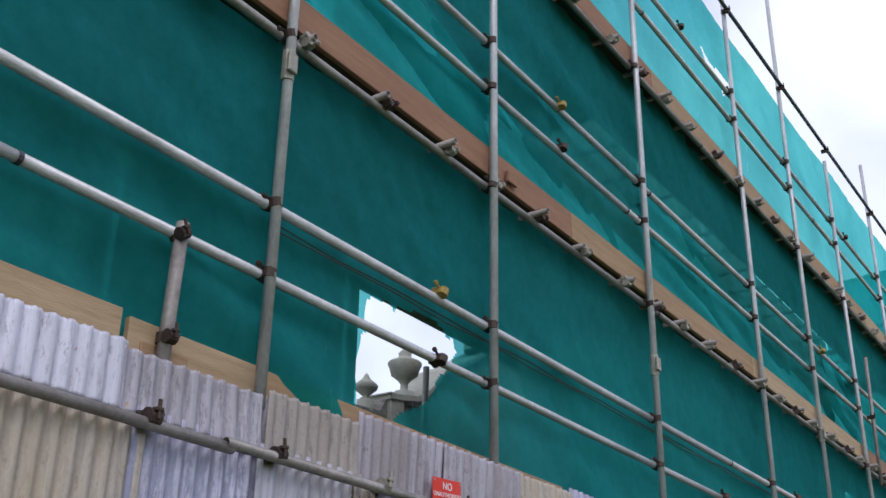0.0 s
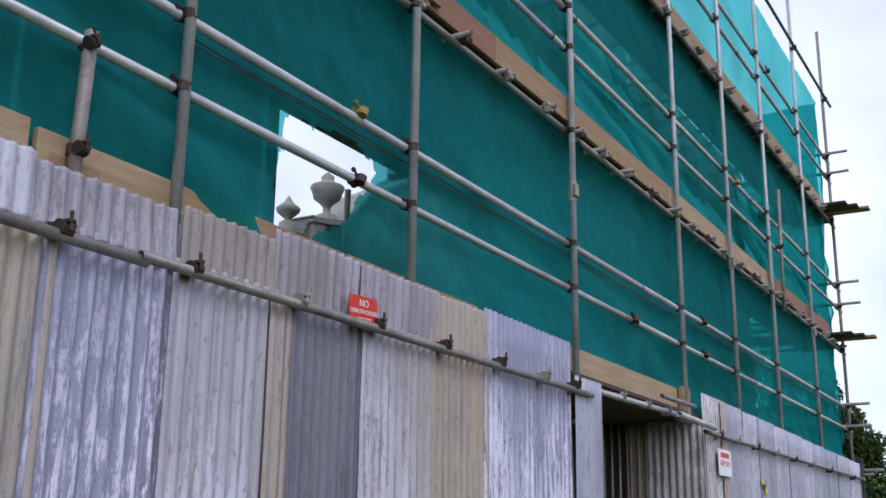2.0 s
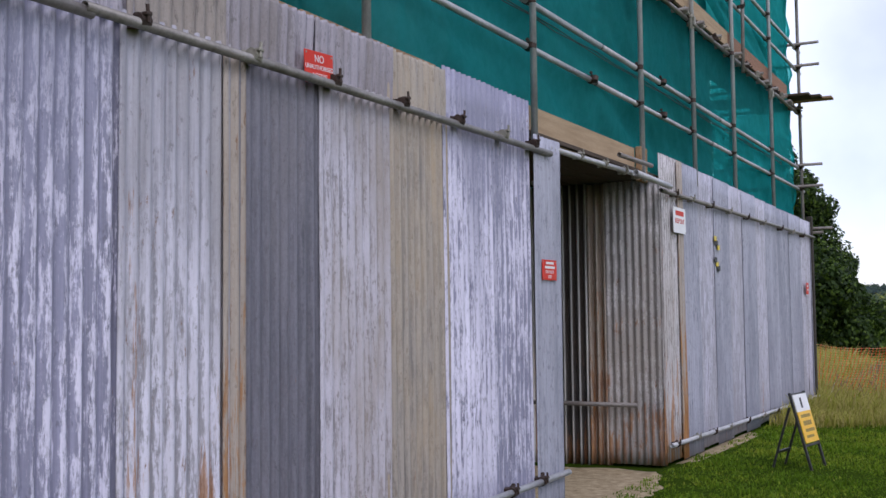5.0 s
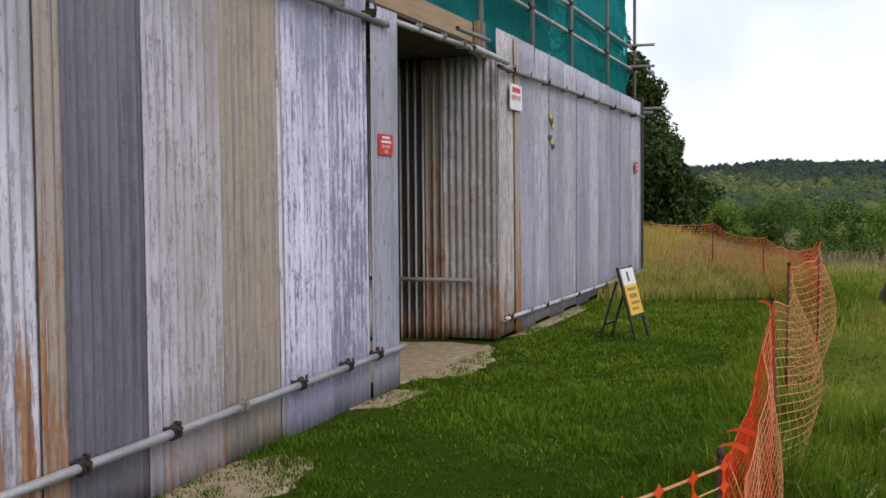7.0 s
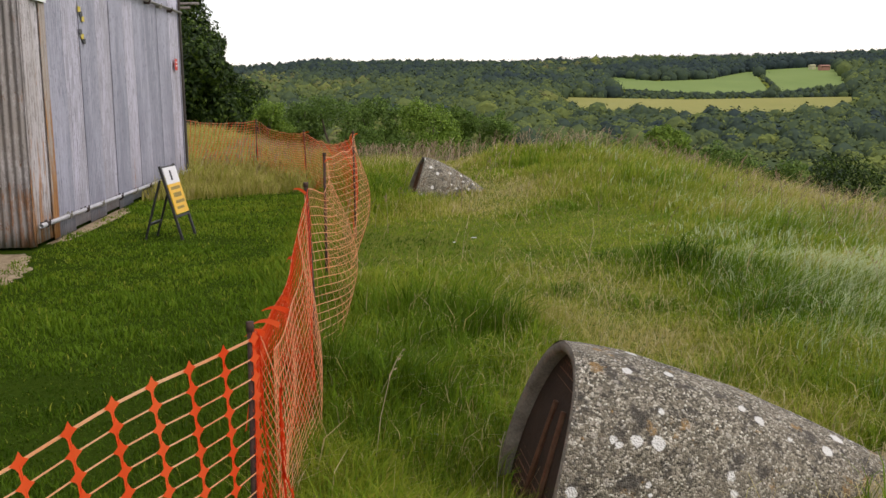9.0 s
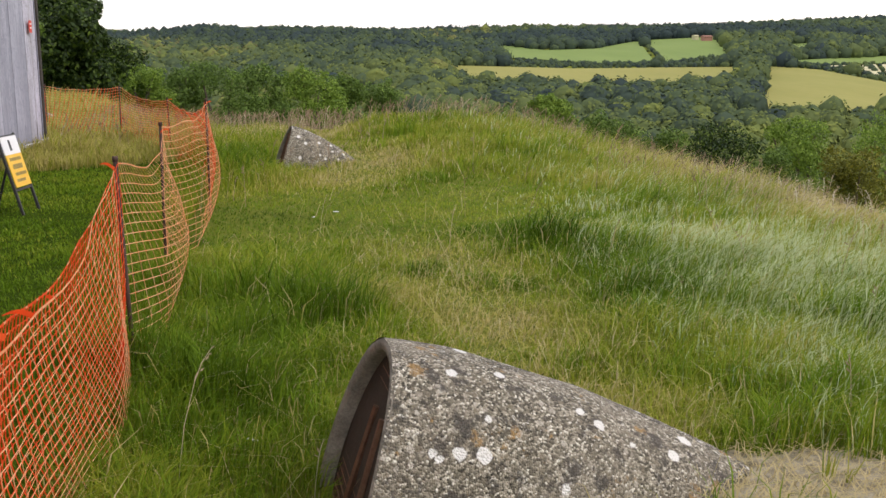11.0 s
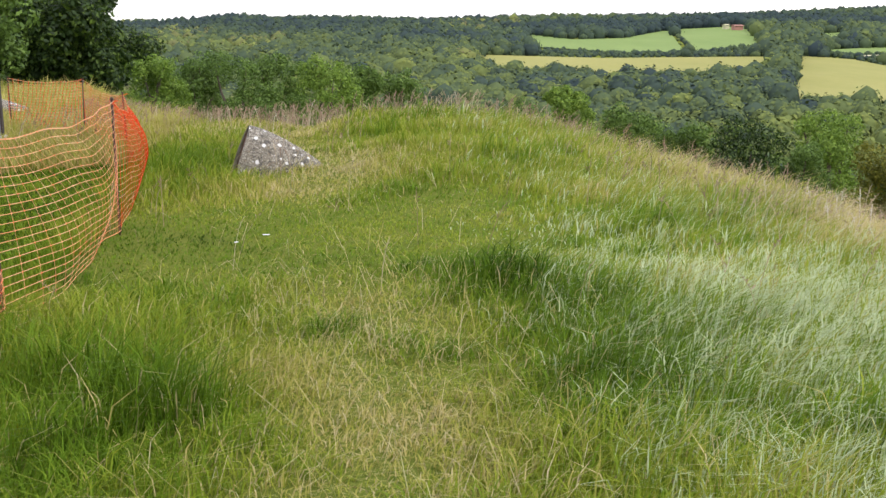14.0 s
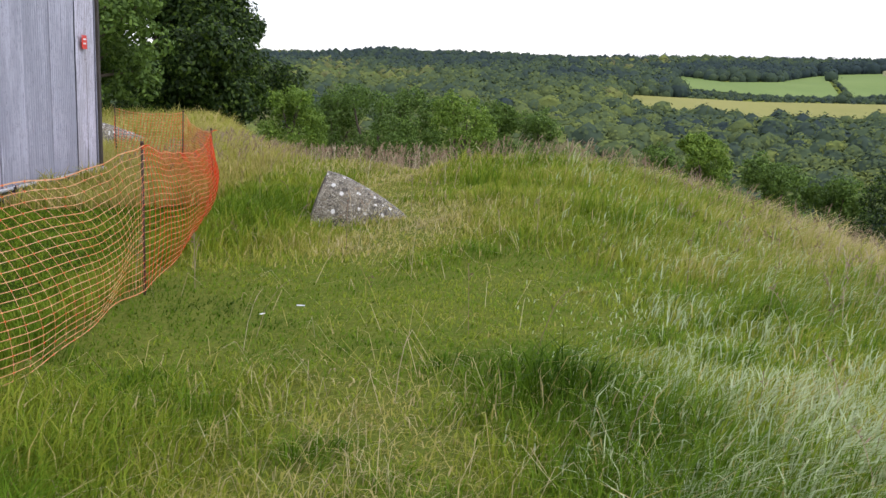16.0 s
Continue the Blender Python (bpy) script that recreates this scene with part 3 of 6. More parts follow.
def sheet(y0, y1, z0, z1, mat, x=WX, pitch=0.076, amp=0.0105, seed=0, along="y", ragged=0.003, label="", lean=0.0, parent=None):
    """One corrugated sheet, thick, with worn ends."""
    rng = random.Random(seed)
    n = max(6, int(round((y1 - y0) / pitch * 8)))
    levels = [0, 0.06, 0.2, 0.4, 0.6, 0.8, 0.94, 1]
    verts, faces = [], []
    dents = [(rng.uniform(y0, y1), rng.uniform(z0, z1), rng.uniform(0.1, 0.35), rng.uniform(-0.008, 0.008)) for _ in range(4)]
    top = [z1 + rng.uniform(-ragged, ragged) for _ in range(n + 1)]
    bot = [z0 + rng.uniform(-ragged, ragged) for _ in range(n + 1)]
    for side in (0, 1):
        for f in levels:
            for i in range(n + 1):
                u = y0 + (y1 - y0) * i / n
                z = bot[i] + (top[i] - bot[i]) * f
                off = amp * math.sin(2 * math.pi * (u - y0) / pitch) + lean * f
                off += sum(k * math.exp(-((u - a) / w) ** 2 - ((z - b) / w) ** 2) for a, b, w, k in dents)
                off += 0.004 * math.sin(3 * f + seed)
                off -= 0.0025 * side
                verts.append((x + off, u, z) if along == "y" else (u, x - off, z))
    w, L = n + 1, len(levels)
    for side in (0, 1):
        o = side * w * L
        for k in range(L - 1):
            for i in range(n):
                q = (o + k * w + i, o + k * w + i + 1, o + (k + 1) * w + i + 1, o + (k + 1) * w + i)
                faces.append(q if side == 0 else q[::-1])
    o = w * L
    for i in range(n):
        faces.append((i + 1, i, o + i, o + i + 1))
        t = (L - 1) * w
        faces.append((t + i, t + i + 1, o + t + i + 1, o + t + i))
    for k in range(L - 1):
        faces.append((k * w, (k + 1) * w, o + (k + 1) * w, o + k * w))
        faces.append(((k + 1) * w + n, k * w + n, o + k * w + n, o + (k + 1) * w + n))
    return raw("sheet", verts, faces, ZINC[mat], parent or hoarding, label, smooth=True)


LEFT = [(-3.4, -2.6, "light"), (-2.6, -1.8, "bloom"), (-1.8, -1.0, "plain"), (-1.0, -0.2, "bloom2"), (-0.2, 0.6, "brown"), (0.6, 1.35, "bloom"),
        (1.35, 2.03, "light"), (2.03, 2.69, "brown"), (2.69, 3.36, "bloom"), (3.36, 4.0, "bloomrust"), (4.12, 4.8, "dark"), (4.8, 5.48, "bloom2"), (5.48, 6.2, "brown"),
        (6.2, 6.88, "bloom"), (6.88, 7.55, "bloom")]
for k, (a, b, mname) in enumerate(LEFT):
    sheet(a - 0.03, b + 0.03, -0.06 if k % 2 else -0.02, 2.84 if k < 13 else 3.17, mname, WX + (0.006 if k % 2 else -0.004), seed=20 + k)
sheet(3.98, 4.14, -0.03, 2.80, "rustline", WX + 0.016, seed=60, label="narrow tan-stained sheet with a rusty edge")
sheet(7.57, 8.1, 0.02, 2.92, "plain", WX + 0.03, seed=61)
UPPER = [(-3.4, -1.2, "lilac"), (-1.2, 0.7, "lilac"), (0.7, 1.7, "light"), (1.7, 2.56, "light"), (2.56, 3.38, "lilac"), (3.38, 4.02, "umber"), (4.02, 4.75, "lilac"), (4.75, 5.5, "lilac"), (5.5, 6.2, "brown")]
for k, (a, b, mname) in enumerate(UPPER):
    sheet(a - 0.02, b + 0.02, 2.80, (3.07, 3.05, 3.08)[k % 3] if k < 6 else 3.14, mname, WX + (0.012 if k % 2 else 0.006), seed=80 + k, ragged=0.004)
RIGHT = [(10.9, 11.53, "rusty"), (11.6, 12.3, "plain"), (12.3, 13.05, "light"), (13.05, 13.75, "plain"), (13.75, 14.5, "light"), (14.5, 15.21, "plain"),
         (15.21, 15.95, "light"), (15.95, 16.71, "plain"), (16.71, 17.7, "plain"), (17.7, 18.6, "plain"), (18.74, 19.5, "light")]
for k, (a, b, mname) in enumerate(RIGHT):
    sheet(a - 0.03, b + 0.03, 0.02 if k % 2 else 0.05, 3.2 - 0.01 * k, mname, WX + (0.006 if k % 2 else -0.004), seed=120 + k)
sheet(11.46, 11.64, 0.03, 3.19, "rustline", WX + 0.018, seed=140, label="narrow strip with a rust line")
# gateway return and far return
sheet(-3.76, -3.14, 0.03, 2.93, "rusty", 10.88, seed=150, along="x", label="rust-stained sheet of the gateway return")
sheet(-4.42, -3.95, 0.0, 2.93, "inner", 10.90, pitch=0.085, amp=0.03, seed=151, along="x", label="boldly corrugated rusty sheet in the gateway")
sheet(-3.96, -3.73, 0.01, 2.92, "rustline", 10.895, pitch=0.085, amp=0.028, seed=153, along="x", label="orange-rusted edge of the gateway sheet")
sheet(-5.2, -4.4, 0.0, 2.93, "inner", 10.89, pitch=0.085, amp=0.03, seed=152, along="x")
for k in range(4):
    sheet(-6.2 + 0.76 * k, -5.42 + 0.76 * k, 0.0, 3.1, "plain", 19.55, seed=160 + k, along="x")

tube_set = empty("hoarding_rail", (WX, 8, 0), "horizontal scaffold tubes clamped to the hoarding", "rail", kind="structure")


def rail(a, b, r=0.024, mat=None, name="tube", parent=None):
    bm = bmesh.new()
    tube(bm, a, b, r)
    return part(name, bm, mat or TUBE, parent or tube_set, smooth=True)


rail((WX + 0.055, -3.3, 2.76), (WX + 0.055, 3.13, 2.765), mat=TUBE_OLD)
rail((WX + 0.065, 3.08, 2.78), (WX + 0.055, 7.85, 2.80), mat=TUBE_MID)
rail((WX + 0.055, 10.75, 2.80), (WX + 0.055, 19.65, 2.84), mat=TUBE_MID)
rail((WX + 0.055, -3.3, 0.26), (WX + 0.06, 8.1, 0.335))
rail((WX + 0.055, 10.92, 0.23), (WX + 0.055, 19.7, 0.135))
rail((WX + 0.01, 7.9, 2.86), (WX + 0.01, 10.5, 2.90))
rail((-4.75, 10.80, 0.64), (-3.42, 10.82, 0.635), mat=TUBE_OLD)
rail((WX + 0.12, 9.75, 2.86), (WX + 0.12, 10.85, 2.84), 0.03)
rail((WX + 0.10, 9.35, 2.98), (WX + 0.10, 10.3, 2.99), 0.022, TUBE_OLD)


def coupler_mesh(name, mat):
    """A two-part clamp: rounded jaws about both tubes, a flap, bolt and nut."""
    bm = bmesh.new()
    tube(bm, (0, -0.03, 0), (0, 0.03, 0), 0.037, 10, False)
    tube(bm, (-0.055, 0, -0.028), (-0.055, 0, 0.028), 0.036, 10, False)
    box(bm, (-0.055, -0.025, -0.026), (0.0, 0.025, 0.026), 0.005)
    box(bm, (0.018, -0.02, 0.018), (0.05, 0.02, 0.036), 0.004)
    tube(bm, (0.040, 0, -0.012), (0.040, 0, 0.068), 0.009, 6, False)
    tube(bm, (-0.03, 0.02, 0.03), (-0.03, 0.085, 0.034), 0.009, 6, False)
    tube(bm, (-0.03, 0.06, 0.033), (-0.03, 0.078, 0.034), 0.017, 6, False)
    me = bpy.data.meshes.new(name)
    bm.to_mesh(me)
    bm.free()
    me.materials.append(mat)
    return me


CPL = [coupler_mesh("coupler", CLAMP), coupler_mesh("coupler", CLAMP_ZN), coupler_mesh("coupler", CLAMP_YELLOW)]


def coupler(x, y, z, parent, k=0, turn=0.0, flip=0.0, size=0.8, spin=0.0):
    ob = new("coupler", CPL[k])
    ob.matrix_basis = pose(x, y, z, turn, flip, spin) @ Matrix.Scale(size, 4)
    child_of(ob, parent)
    return ob


for i, y in enumerate((-1.9, -1.1, -0.4, 0.4, 1.2, 1.95, 2.69, 3.40, 4.15, 4.84, 5.57, 6.29, 6.98, 7.52)):
    coupler(WX + 0.06, y, 2.755 + 0.006 * i, tube_set, 0 if i % 4 else 1, 8 * math.sin(i * 2.1), 0, 0.95)
for i, y in enumerate((11.25, 11.9, 12.72, 13.6, 14.57, 15.6, 16.8, 17.7, 18.6)):
    coupler(WX + 0.06, y, 2.805, tube_set, i % 2, 10 * math.sin(i * 1.7))
for i, y in enumerate((-0.9, 0.2, 1.2, 2.2, 2.9, 3.55, 4.18, 4.91, 5.59, 6.33, 7.05, 7.58)):
    coupler(WX + 0.06, y, 0.27 + 0.006 * i, tube_set, 0 if i % 4 else 1, 6 * math.sin(i * 1.3), 0, 0.95)
for i, y in enumerate((11.1, 11.9, 12.6, 13.3, 14.3, 15.2, 16.1, 17.3, 18.5, 19.4)):
    coupler(WX + 0.06, y, 0.228 - 0.011 * i, tube_set, i % 2, 7 * math.sin(i * 1.9))
for y in (8.6, 9.2, 9.75, 10.15):
    coupler(WX + 0.015, y, 2.88, tube_set, 1, 15)

# ---- scaffold ----
scaffold = empty("scaffold", (WX, 8, 0), "tube-and-coupler scaffold of three lifts in dull grey steel", "scaffold")
SX = WX - 0.02
STAND = [(-3.0, 10.0), (-1.0, 10.0), (1.2, 10.0), (3.34, 9.7), (5.295, 9.9), (7.72, 10.2), (10.41, 10.0), (12.35, 11.0), (14.31, 9.3), (16.73, 10.35), (19.12, 10.8)]
LEVELS = [3.63, 3.99, 4.94, 5.68, 6.05, 7.2, 8.02, 8.38]
for i, (y, top) in enumerate(STAND):
    low = 3.0 if y < 18 else 0.0
    if 7 < y < 11:
        low = 2.86
    rail((SX, y, low), (SX, y + 0.02, top), 0.027, TUBE if y < 18 else TUBE_OLD, "standard", scaffold)
    for k, z in enumerate(LEVELS):
        coupler(SX - 0.05, y, z, scaffold, 0, 20 * math.sin(i * 3 + k), 0, 0.85, 180)
    coupler(SX + 0.05, y, 9.45, scaffold, 0, 10)
    if i % 2:
        bm = bmesh.new()
        zz = 4.62 + 0.3 * math.sin(i)
        tube(bm, (SX, y, zz), (SX, y, zz + 0.17), 0.034, 10, False)
        box(bm, (SX + 0.025, y - 0.045, zz + 0.03), (SX + 0.05, y + 0.02, zz + 0.14), 0.006)
        part("sleeve", bm, CLAMP_ZN, scaffold, smooth=False)
    rail((-4.35, y, 0.0 if y < 7 or y > 11 else 2.9), (-4.35, y, 9.3), 0.026, TUBE, "standard", scaffold)
for z in LEVELS:
    x = SX - 0.05
    end = 19.25 if z < 8.9 else 19.2
    cuts = [-3.6, 2.35 + 0.7 * math.sin(z), 8.4 + math.sin(z * 2), 14.3 + math.sin(z * 3), end + 0.3]
    for a, b in zip(cuts, cuts[1:]):
        rail((x, a, z), (x, b - 0.004, z), 0.026 if z != 3.99 else 0.028, TUBE_MID if z in (4.94, 7.2) else None, "ledger", scaffold)
        if b < 19:
            bm = bmesh.new()
            tube(bm, (x, b - 0.012, z), (x, b + 0.008, z), 0.029, 10, False)
            part("joint_collar", bm, TUBE_BLACK, scaffold)
rail((SX + 0.05, -3.6, 9.42), (SX + 0.05, 19.6, 9.5), 0.024, TUBE_BLACK, "ledger", scaffold)
# couplers along the guard rails
for y, z, k in ((4.75, 3.62, 0), (4.75, 4.02, 2), (6.3, 6.06, 2), (6.3, 5.70, 0), (9.1, 3.63, 0), (11.2, 3.99, 0), (11.2, 3.64, 0), (9.0, 8.40, 0), (12.9, 6.05, 2), (15.0, 8.38, 0)):
    coupler(SX - 0.05, y, z, scaffold, k, 25, 0, 0.85, 180)
# transoms under the two decks, with their ends showing
ty = -3.4
i = 0
while ty < 19.3:
    for z in (4.99, 7.25):
        e = 0.07 + 0.03 * math.sin(i * 2.7 + z)
        rail((SX - 0.02 + e, ty + 0.04 * math.sin(i * 1.9), z - 0.005), (-4.5, ty, z), 0.022, TUBE_OLD, "transom", scaffold)
        coupler(SX + 0.0, ty + 0.03, z - 0.03, scaffold, 1 if i % 3 else 0, 0, 70)
    ty += 0.62 + 0.08 * math.sin(i * 1.3)
    i += 1
# cut-off uprights
rail((SX - 0.035, 2.80, 2.85), (SX - 0.03, 2.82, 3.68), 0.030, TUBE_OLD, "short_upright", scaffold)
coupler(SX + 0.0, 2.80, 3.16, scaffold, 0, 0)
coupler(SX + 0.0, 2.80, 3.62, scaffold, 0, 30)
rail((SX + 0.06, 14.66, 4.75), (SX + 0.06, 14.8, 6.5), 0.024, TUBE_OLD, "short_upright", scaffold)
coupler(SX + 0.06, 14.72, 5.66, scaffold, 0, 20)
for z in (3.63, 3.99, 5.68, 6.05, 8.02, 8.38):
    rail((SX + 0.35, 19.06, z + 0.04), (-5.6, 19.1, z + 0.04), 0.024, TUBE_OLD, "end_ledger", scaffold)
    coupler(SX + 0.03, 19.09, z + 0.03, scaffold, 0, 40)


def board(y0, y1, z, x0, x1, h, mat, name="toe_board"):
    bm = bmesh.new()
    box(bm, (x0, y0, z), (x1, y1, z + h), 0.004)
    for v in bm.verts:
        v.co.x += 0.006 * math.sin(v.co.y * 1.3 + z)
        v.co.z += 0.008 * math.sin(v.co.y * 0.9 + z * 2)
    return part(name, bm, mat, scaffold)


for z, cuts, mats in ((5.03, (-3.5, 0.2, 3.0, 5.4, 6.45, 10.3, 14.3, 18.3), (WOOD, WOOD_RED, WOOD_RED, WOOD_RED, WOOD, WOOD_PALE, WOOD_RED)),
                      (7.24, (-3.5, 0.6, 4.4, 8.2, 11.9, 15.6, 18.6), (WOOD_RED, WOOD, WOOD_RED, WOOD, WOOD, WOOD_PALE))):
    for a, b, mt in zip(cuts, cuts[1:], mats):
        board(a, b - 0.015, z, SX - 0.075, SX - 0.04, 0.21, mt)
for a, b, h, mt in ((-3.5, 0.9, 0.24, WOOD_PALE), (0.9, 2.62, 0.235, WOOD_PALE), (2.66, 3.42, 0.215, WOOD_PALE), (3.44, 4.74, 0.21, WOOD), (4.77, 6.3, 0.215, WOOD)):
    board(a, b, 3.0, SX - 0.12, SX - 0.085, h, mt)
board(7.72, 10.35, 2.93, SX - 0.10, SX - 0.06, 0.25, WOOD_PALE)
bm = bmesh.new()
box(bm, (SX - 0.1, 2.72, 3.0), (SX - 0.075, 2.98, 3.135), 0.003)
part("board_offcut", bm, WOOD, scaffold, "orange-brown offcut of board")
bm = bmesh.new()
box(bm, (SX - 0.03, 5.5, 5.07), (SX - 0.005, 5.62, 5.15), 0.003)
part("board_offcut", bm, WOOD_RED, scaffold)
bm = bmesh.new()
box(bm, (SX - 0.06, 10.36, 2.86), (SX + 0.0, 10.56, 3.2), 0.006)
part("board_offcut", bm, WOOD, scaffold, "upright end of a brown board")
# decks, six boards wide, three past y 8.3; unseen back boards shape light behind netting
for z in (5.03, 7.28):
    for k in range(6):
        for a, b in ((-3.4, 0.5), (0.5, 4.4), (4.4, 8.3), (8.3, 12.2), (12.2, 16.1), (16.1, 19.6)):
            if k > 2 and a > 8:
                continue
            board(a + 0.05 * k, b + 0.05 * k - 0.01, z + 0.02, -3.50 - 0.235 * k, -3.275 - 0.235 * k, 0.038, WOOD_SHADED, "deck_board")
# boards laid across the far end, their ends standing out past the tubes
for z, out in ((5.0, -2.62), (7.2, -2.54)):
    for k in range(3):
        bm = bmesh.new()
        box(bm, (-4.7 + 0.1 * k, 18.38 + 0.24 * k, z + 0.085), (out - 0.14 * (2 - k), 18.605 + 0.24 * k, z + 0.123), 0.004)
        part("deck_board", bm, WOOD_SHADED if k < 2 else WOOD, scaffold)
for z, e in ((2.93, -2.95), (3.0, -2.80)):
    rail((-5.2, 19.72, z), (e, 19.70, z), 0.024, TUBE_OLD, "end_ledger", scaffold)
    coupler(WX - 0.02, 19.71, z, scaffold, 0, 20)
for k in range(6):
    bm = bmesh.new()
    box(bm, (-4.6 + 0.235 * k, 7.7, 2.94), (-4.38 + 0.235 * k, 11.4, 2.978), 0.004)
    part("deck_board", bm, WOOD_SHADED, scaffold)


# ---- netting ----
HOLE = [(4.16, 3.12), (4.16, 3.62), (4.22, 3.63), (4.22, 3.84), (4.42, 3.88), (4.46, 3.84), (4.52, 3.89), (4.8, 3.93), (4.98, 3.90), (5.01, 3.86), (5.11, 3.87), (5.13, 3.79), (5.0, 3.65), (4.9, 3.56), (4.8, 3.44), (4.72, 3.36), (4.6, 3.30), (4.45, 3.18)]

TEAR = [(9.8, 8.68), (10.2, 8.60), (10.4, 8.72), (10.8, 8.70), (10.7, 8.56), (10.45, 8.38), (10.3, 8.5), (10.0, 8.48)]


def inside(px, pz, poly):
    c = False
    for (x0, z0), (x1, z1) in zip(poly, poly[1:] + poly[:1]):
        if (z0 > pz) != (z1 > pz) and px < (x1 - x0) * (pz - z0) / (z1 - z0) + x0:
            c = not c
    return c


def net_panel(y0, y1, z0, z1, x0, step, seed, hole=None, fold=1.0, mat=None):
    """Slack sheet of netting with folds gathered to its lower edge."""
    ny, nz = int((y1 - y0) / step), max(6, int((z1 - z0) / step))
    verts, faces = [], []
    for k in range(nz + 1):
        for j in range(ny + 1):
            y, z = y0 + (y1 - y0) * j / ny, z0 + (z1 - z0) * k / nz
            f = 1 - k / nz
            dx = 0.03 * noise.noise((y * 0.7 + seed, z * 0.9, 0)) + fold * 0.05 * f * noise.noise((y * 1.1 + z * 2.6 + seed, z * 1.2 - y * 0.4, 3))
            dx += 0.022 * fold * f * (0.5 - abs(noise.noise((y * 1.6 + z * 3.4 + seed, z * 0.7, 5))))
            dx += 0.012 * fold * noise.noise((y * 5 + z * 4, z * 2.0, seed))
            yy = y
            if j == ny and y1 > 19:
                yy = y - 0.35 * math.sin(math.pi * k / nz) ** 0.7
            verts.append((x0 + dx, yy, z))
    for k in range(nz):
        for j in range(ny):
            if hole:
                y, z = y0 + (y1 - y0) * (j + 0.5) / ny, z0 + (z1 - z0) * (k + 0.5) / nz
                if inside(y, z, hole):
                    continue
            a = k * (ny + 1) + j
            faces.append((a, a + 1, a + ny + 2, a + ny + 1))
    return raw("netting_panel", verts, faces, mat or NETTING, net, smooth=True)


def swag(y0, y1, seed):
    """Slack lower hem of the netting, gathered in long slanting folds above the toe board."""
    ny, nz = int((y1 - y0) / 0.05), 26
    verts, faces = [], []
    for k in range(nz + 1):
        for j in range(ny + 1):
            u, v = j / ny, k / nz
            top = 6.35 - 0.95 * u ** 0.8 - 0.06 * math.sin(u * 9 + seed)
            y, z = y0 + (y1 - y0) * u, 5.16 + (top - 5.16) * v
            q = (z - 5.16) * 1.9 + u * 2.4
            ridge = abs(((q * 1.7 + 0.5 * noise.noise((y * 0.6 + seed, z, 0))) % 1.0) - 0.5) * 2
            dx = 0.055 * (1 - ridge) * (1 - v) + 0.03 * noise.noise((y * 1.3 + seed, z * 3, 2)) * (1 - v)
            verts.append((WX - 0.135 + dx - 0.05 * v, y, z))
    for k in range(nz):
        for j in range(ny):
            a = k * (ny + 1) + j
            faces.append((a, a + 1, a + ny + 2, a + ny + 1))
    return raw("netting_hem", verts, faces, NETTING_DOUBLE, net, smooth=True)


net = empty("debris_netting", (WX, 8, 3), "green translucent debris netting hung behind scaffold tubes, torn", "netting")
net_panel(-3.6, 3.9, 3.02, 5.0, WX - 0.17, 0.06, 1, None, 2.2)
net_panel(3.9, 5.4, 3.02, 5.0, WX - 0.17, 0.022, 1, HOLE, 2.2)
net_panel(5.4, 19.2, 3.02, 5.0, WX - 0.17, 0.06, 1, None, 2.2)
net_panel(-3.6, 19.15, 5.02, 7.26, WX - 0.19, 0.07, 7, None, 3.0)
for a, b, k in ((3.3, 8.0, 2), (8.0, 13.2, 9), (13.4, 18.6, 5)):
    swag(a, b, k)
net_panel(-3.6, 9.6, 7.26, 9.46, WX - 0.14, 0.08, 13, None, 1.0)
net_panel(9.6, 11.1, 7.26, 9.46, WX - 0.14, 0.03, 13, TEAR, 1.0)
net_panel(11.1, 19.2, 7.26, 9.46, WX - 0.14, 0.08, 13, None, 1.0)

# end return of the netting
vv, ff = [], []
for k in range(41):
    for j in range(9):
        z = 3.1 + 6.3 * k / 40
        vv.append((WX - 0.16 - 0.17 * j, 19.15 - 0.3 * math.sin(math.pi * (k % 13) / 13) * (1 - j / 8) + 0.04 * math.sin(z * 3 + j), z))
for k in range(40):
    for j in range(8):
        a = 9 * k + j
        ff.append((a, a + 1, a + 10, a + 9))
raw("netting_panel", vv, ff, NETTING_DOUBLE, net, smooth=True)

# ---- the ruined house behind the netting ----
house = empty("ruined_house", (-5, 10, 0), "flint and stone shell of a ruined house behind scaffold netting", "house")
BX = -4.7


def wall_piece(y0, y1, z0, z1, name="wall", mat=None, x=BX, th=0.45):
    bm = bmesh.new()
    box(bm, (x - th, y0, z0), (x, y1, z1), 0.01)
    return part(name, bm, mat or FLINT, house)


wall_piece(-4.0, 5.89, 0, 6.4)
wall_piece(9.2, 15.2, 0, 8.9)
wall_piece(5.89, 9.2, 0, 2.9)
wall_piece(5.89, 9.2, 5.03, 8.9)
wall_piece(15.2, 16.6, 0, 6.9)
wall_piece(15.2, 19.2, 7.4, 8.3)
wall_piece(16.6, 19.2, 0, 7.4)
wall_piece(-4.0, 3.4, 3.9, 4.3, "string_course", ASHLAR, BX + 0.06, 0.2)
for a, b, top in ((-3.9, -3.3, 6.9), (2.2, 3.1, 6.8), (11.0, 12.0, 9.3), (14.2, 14.9, 9.2)):
    wall_piece(a, b, top - 0.6, top, "parapet_stub", ASHLAR)
# scrolled gable with urn finials, seen through the torn bay
GX = -8.0


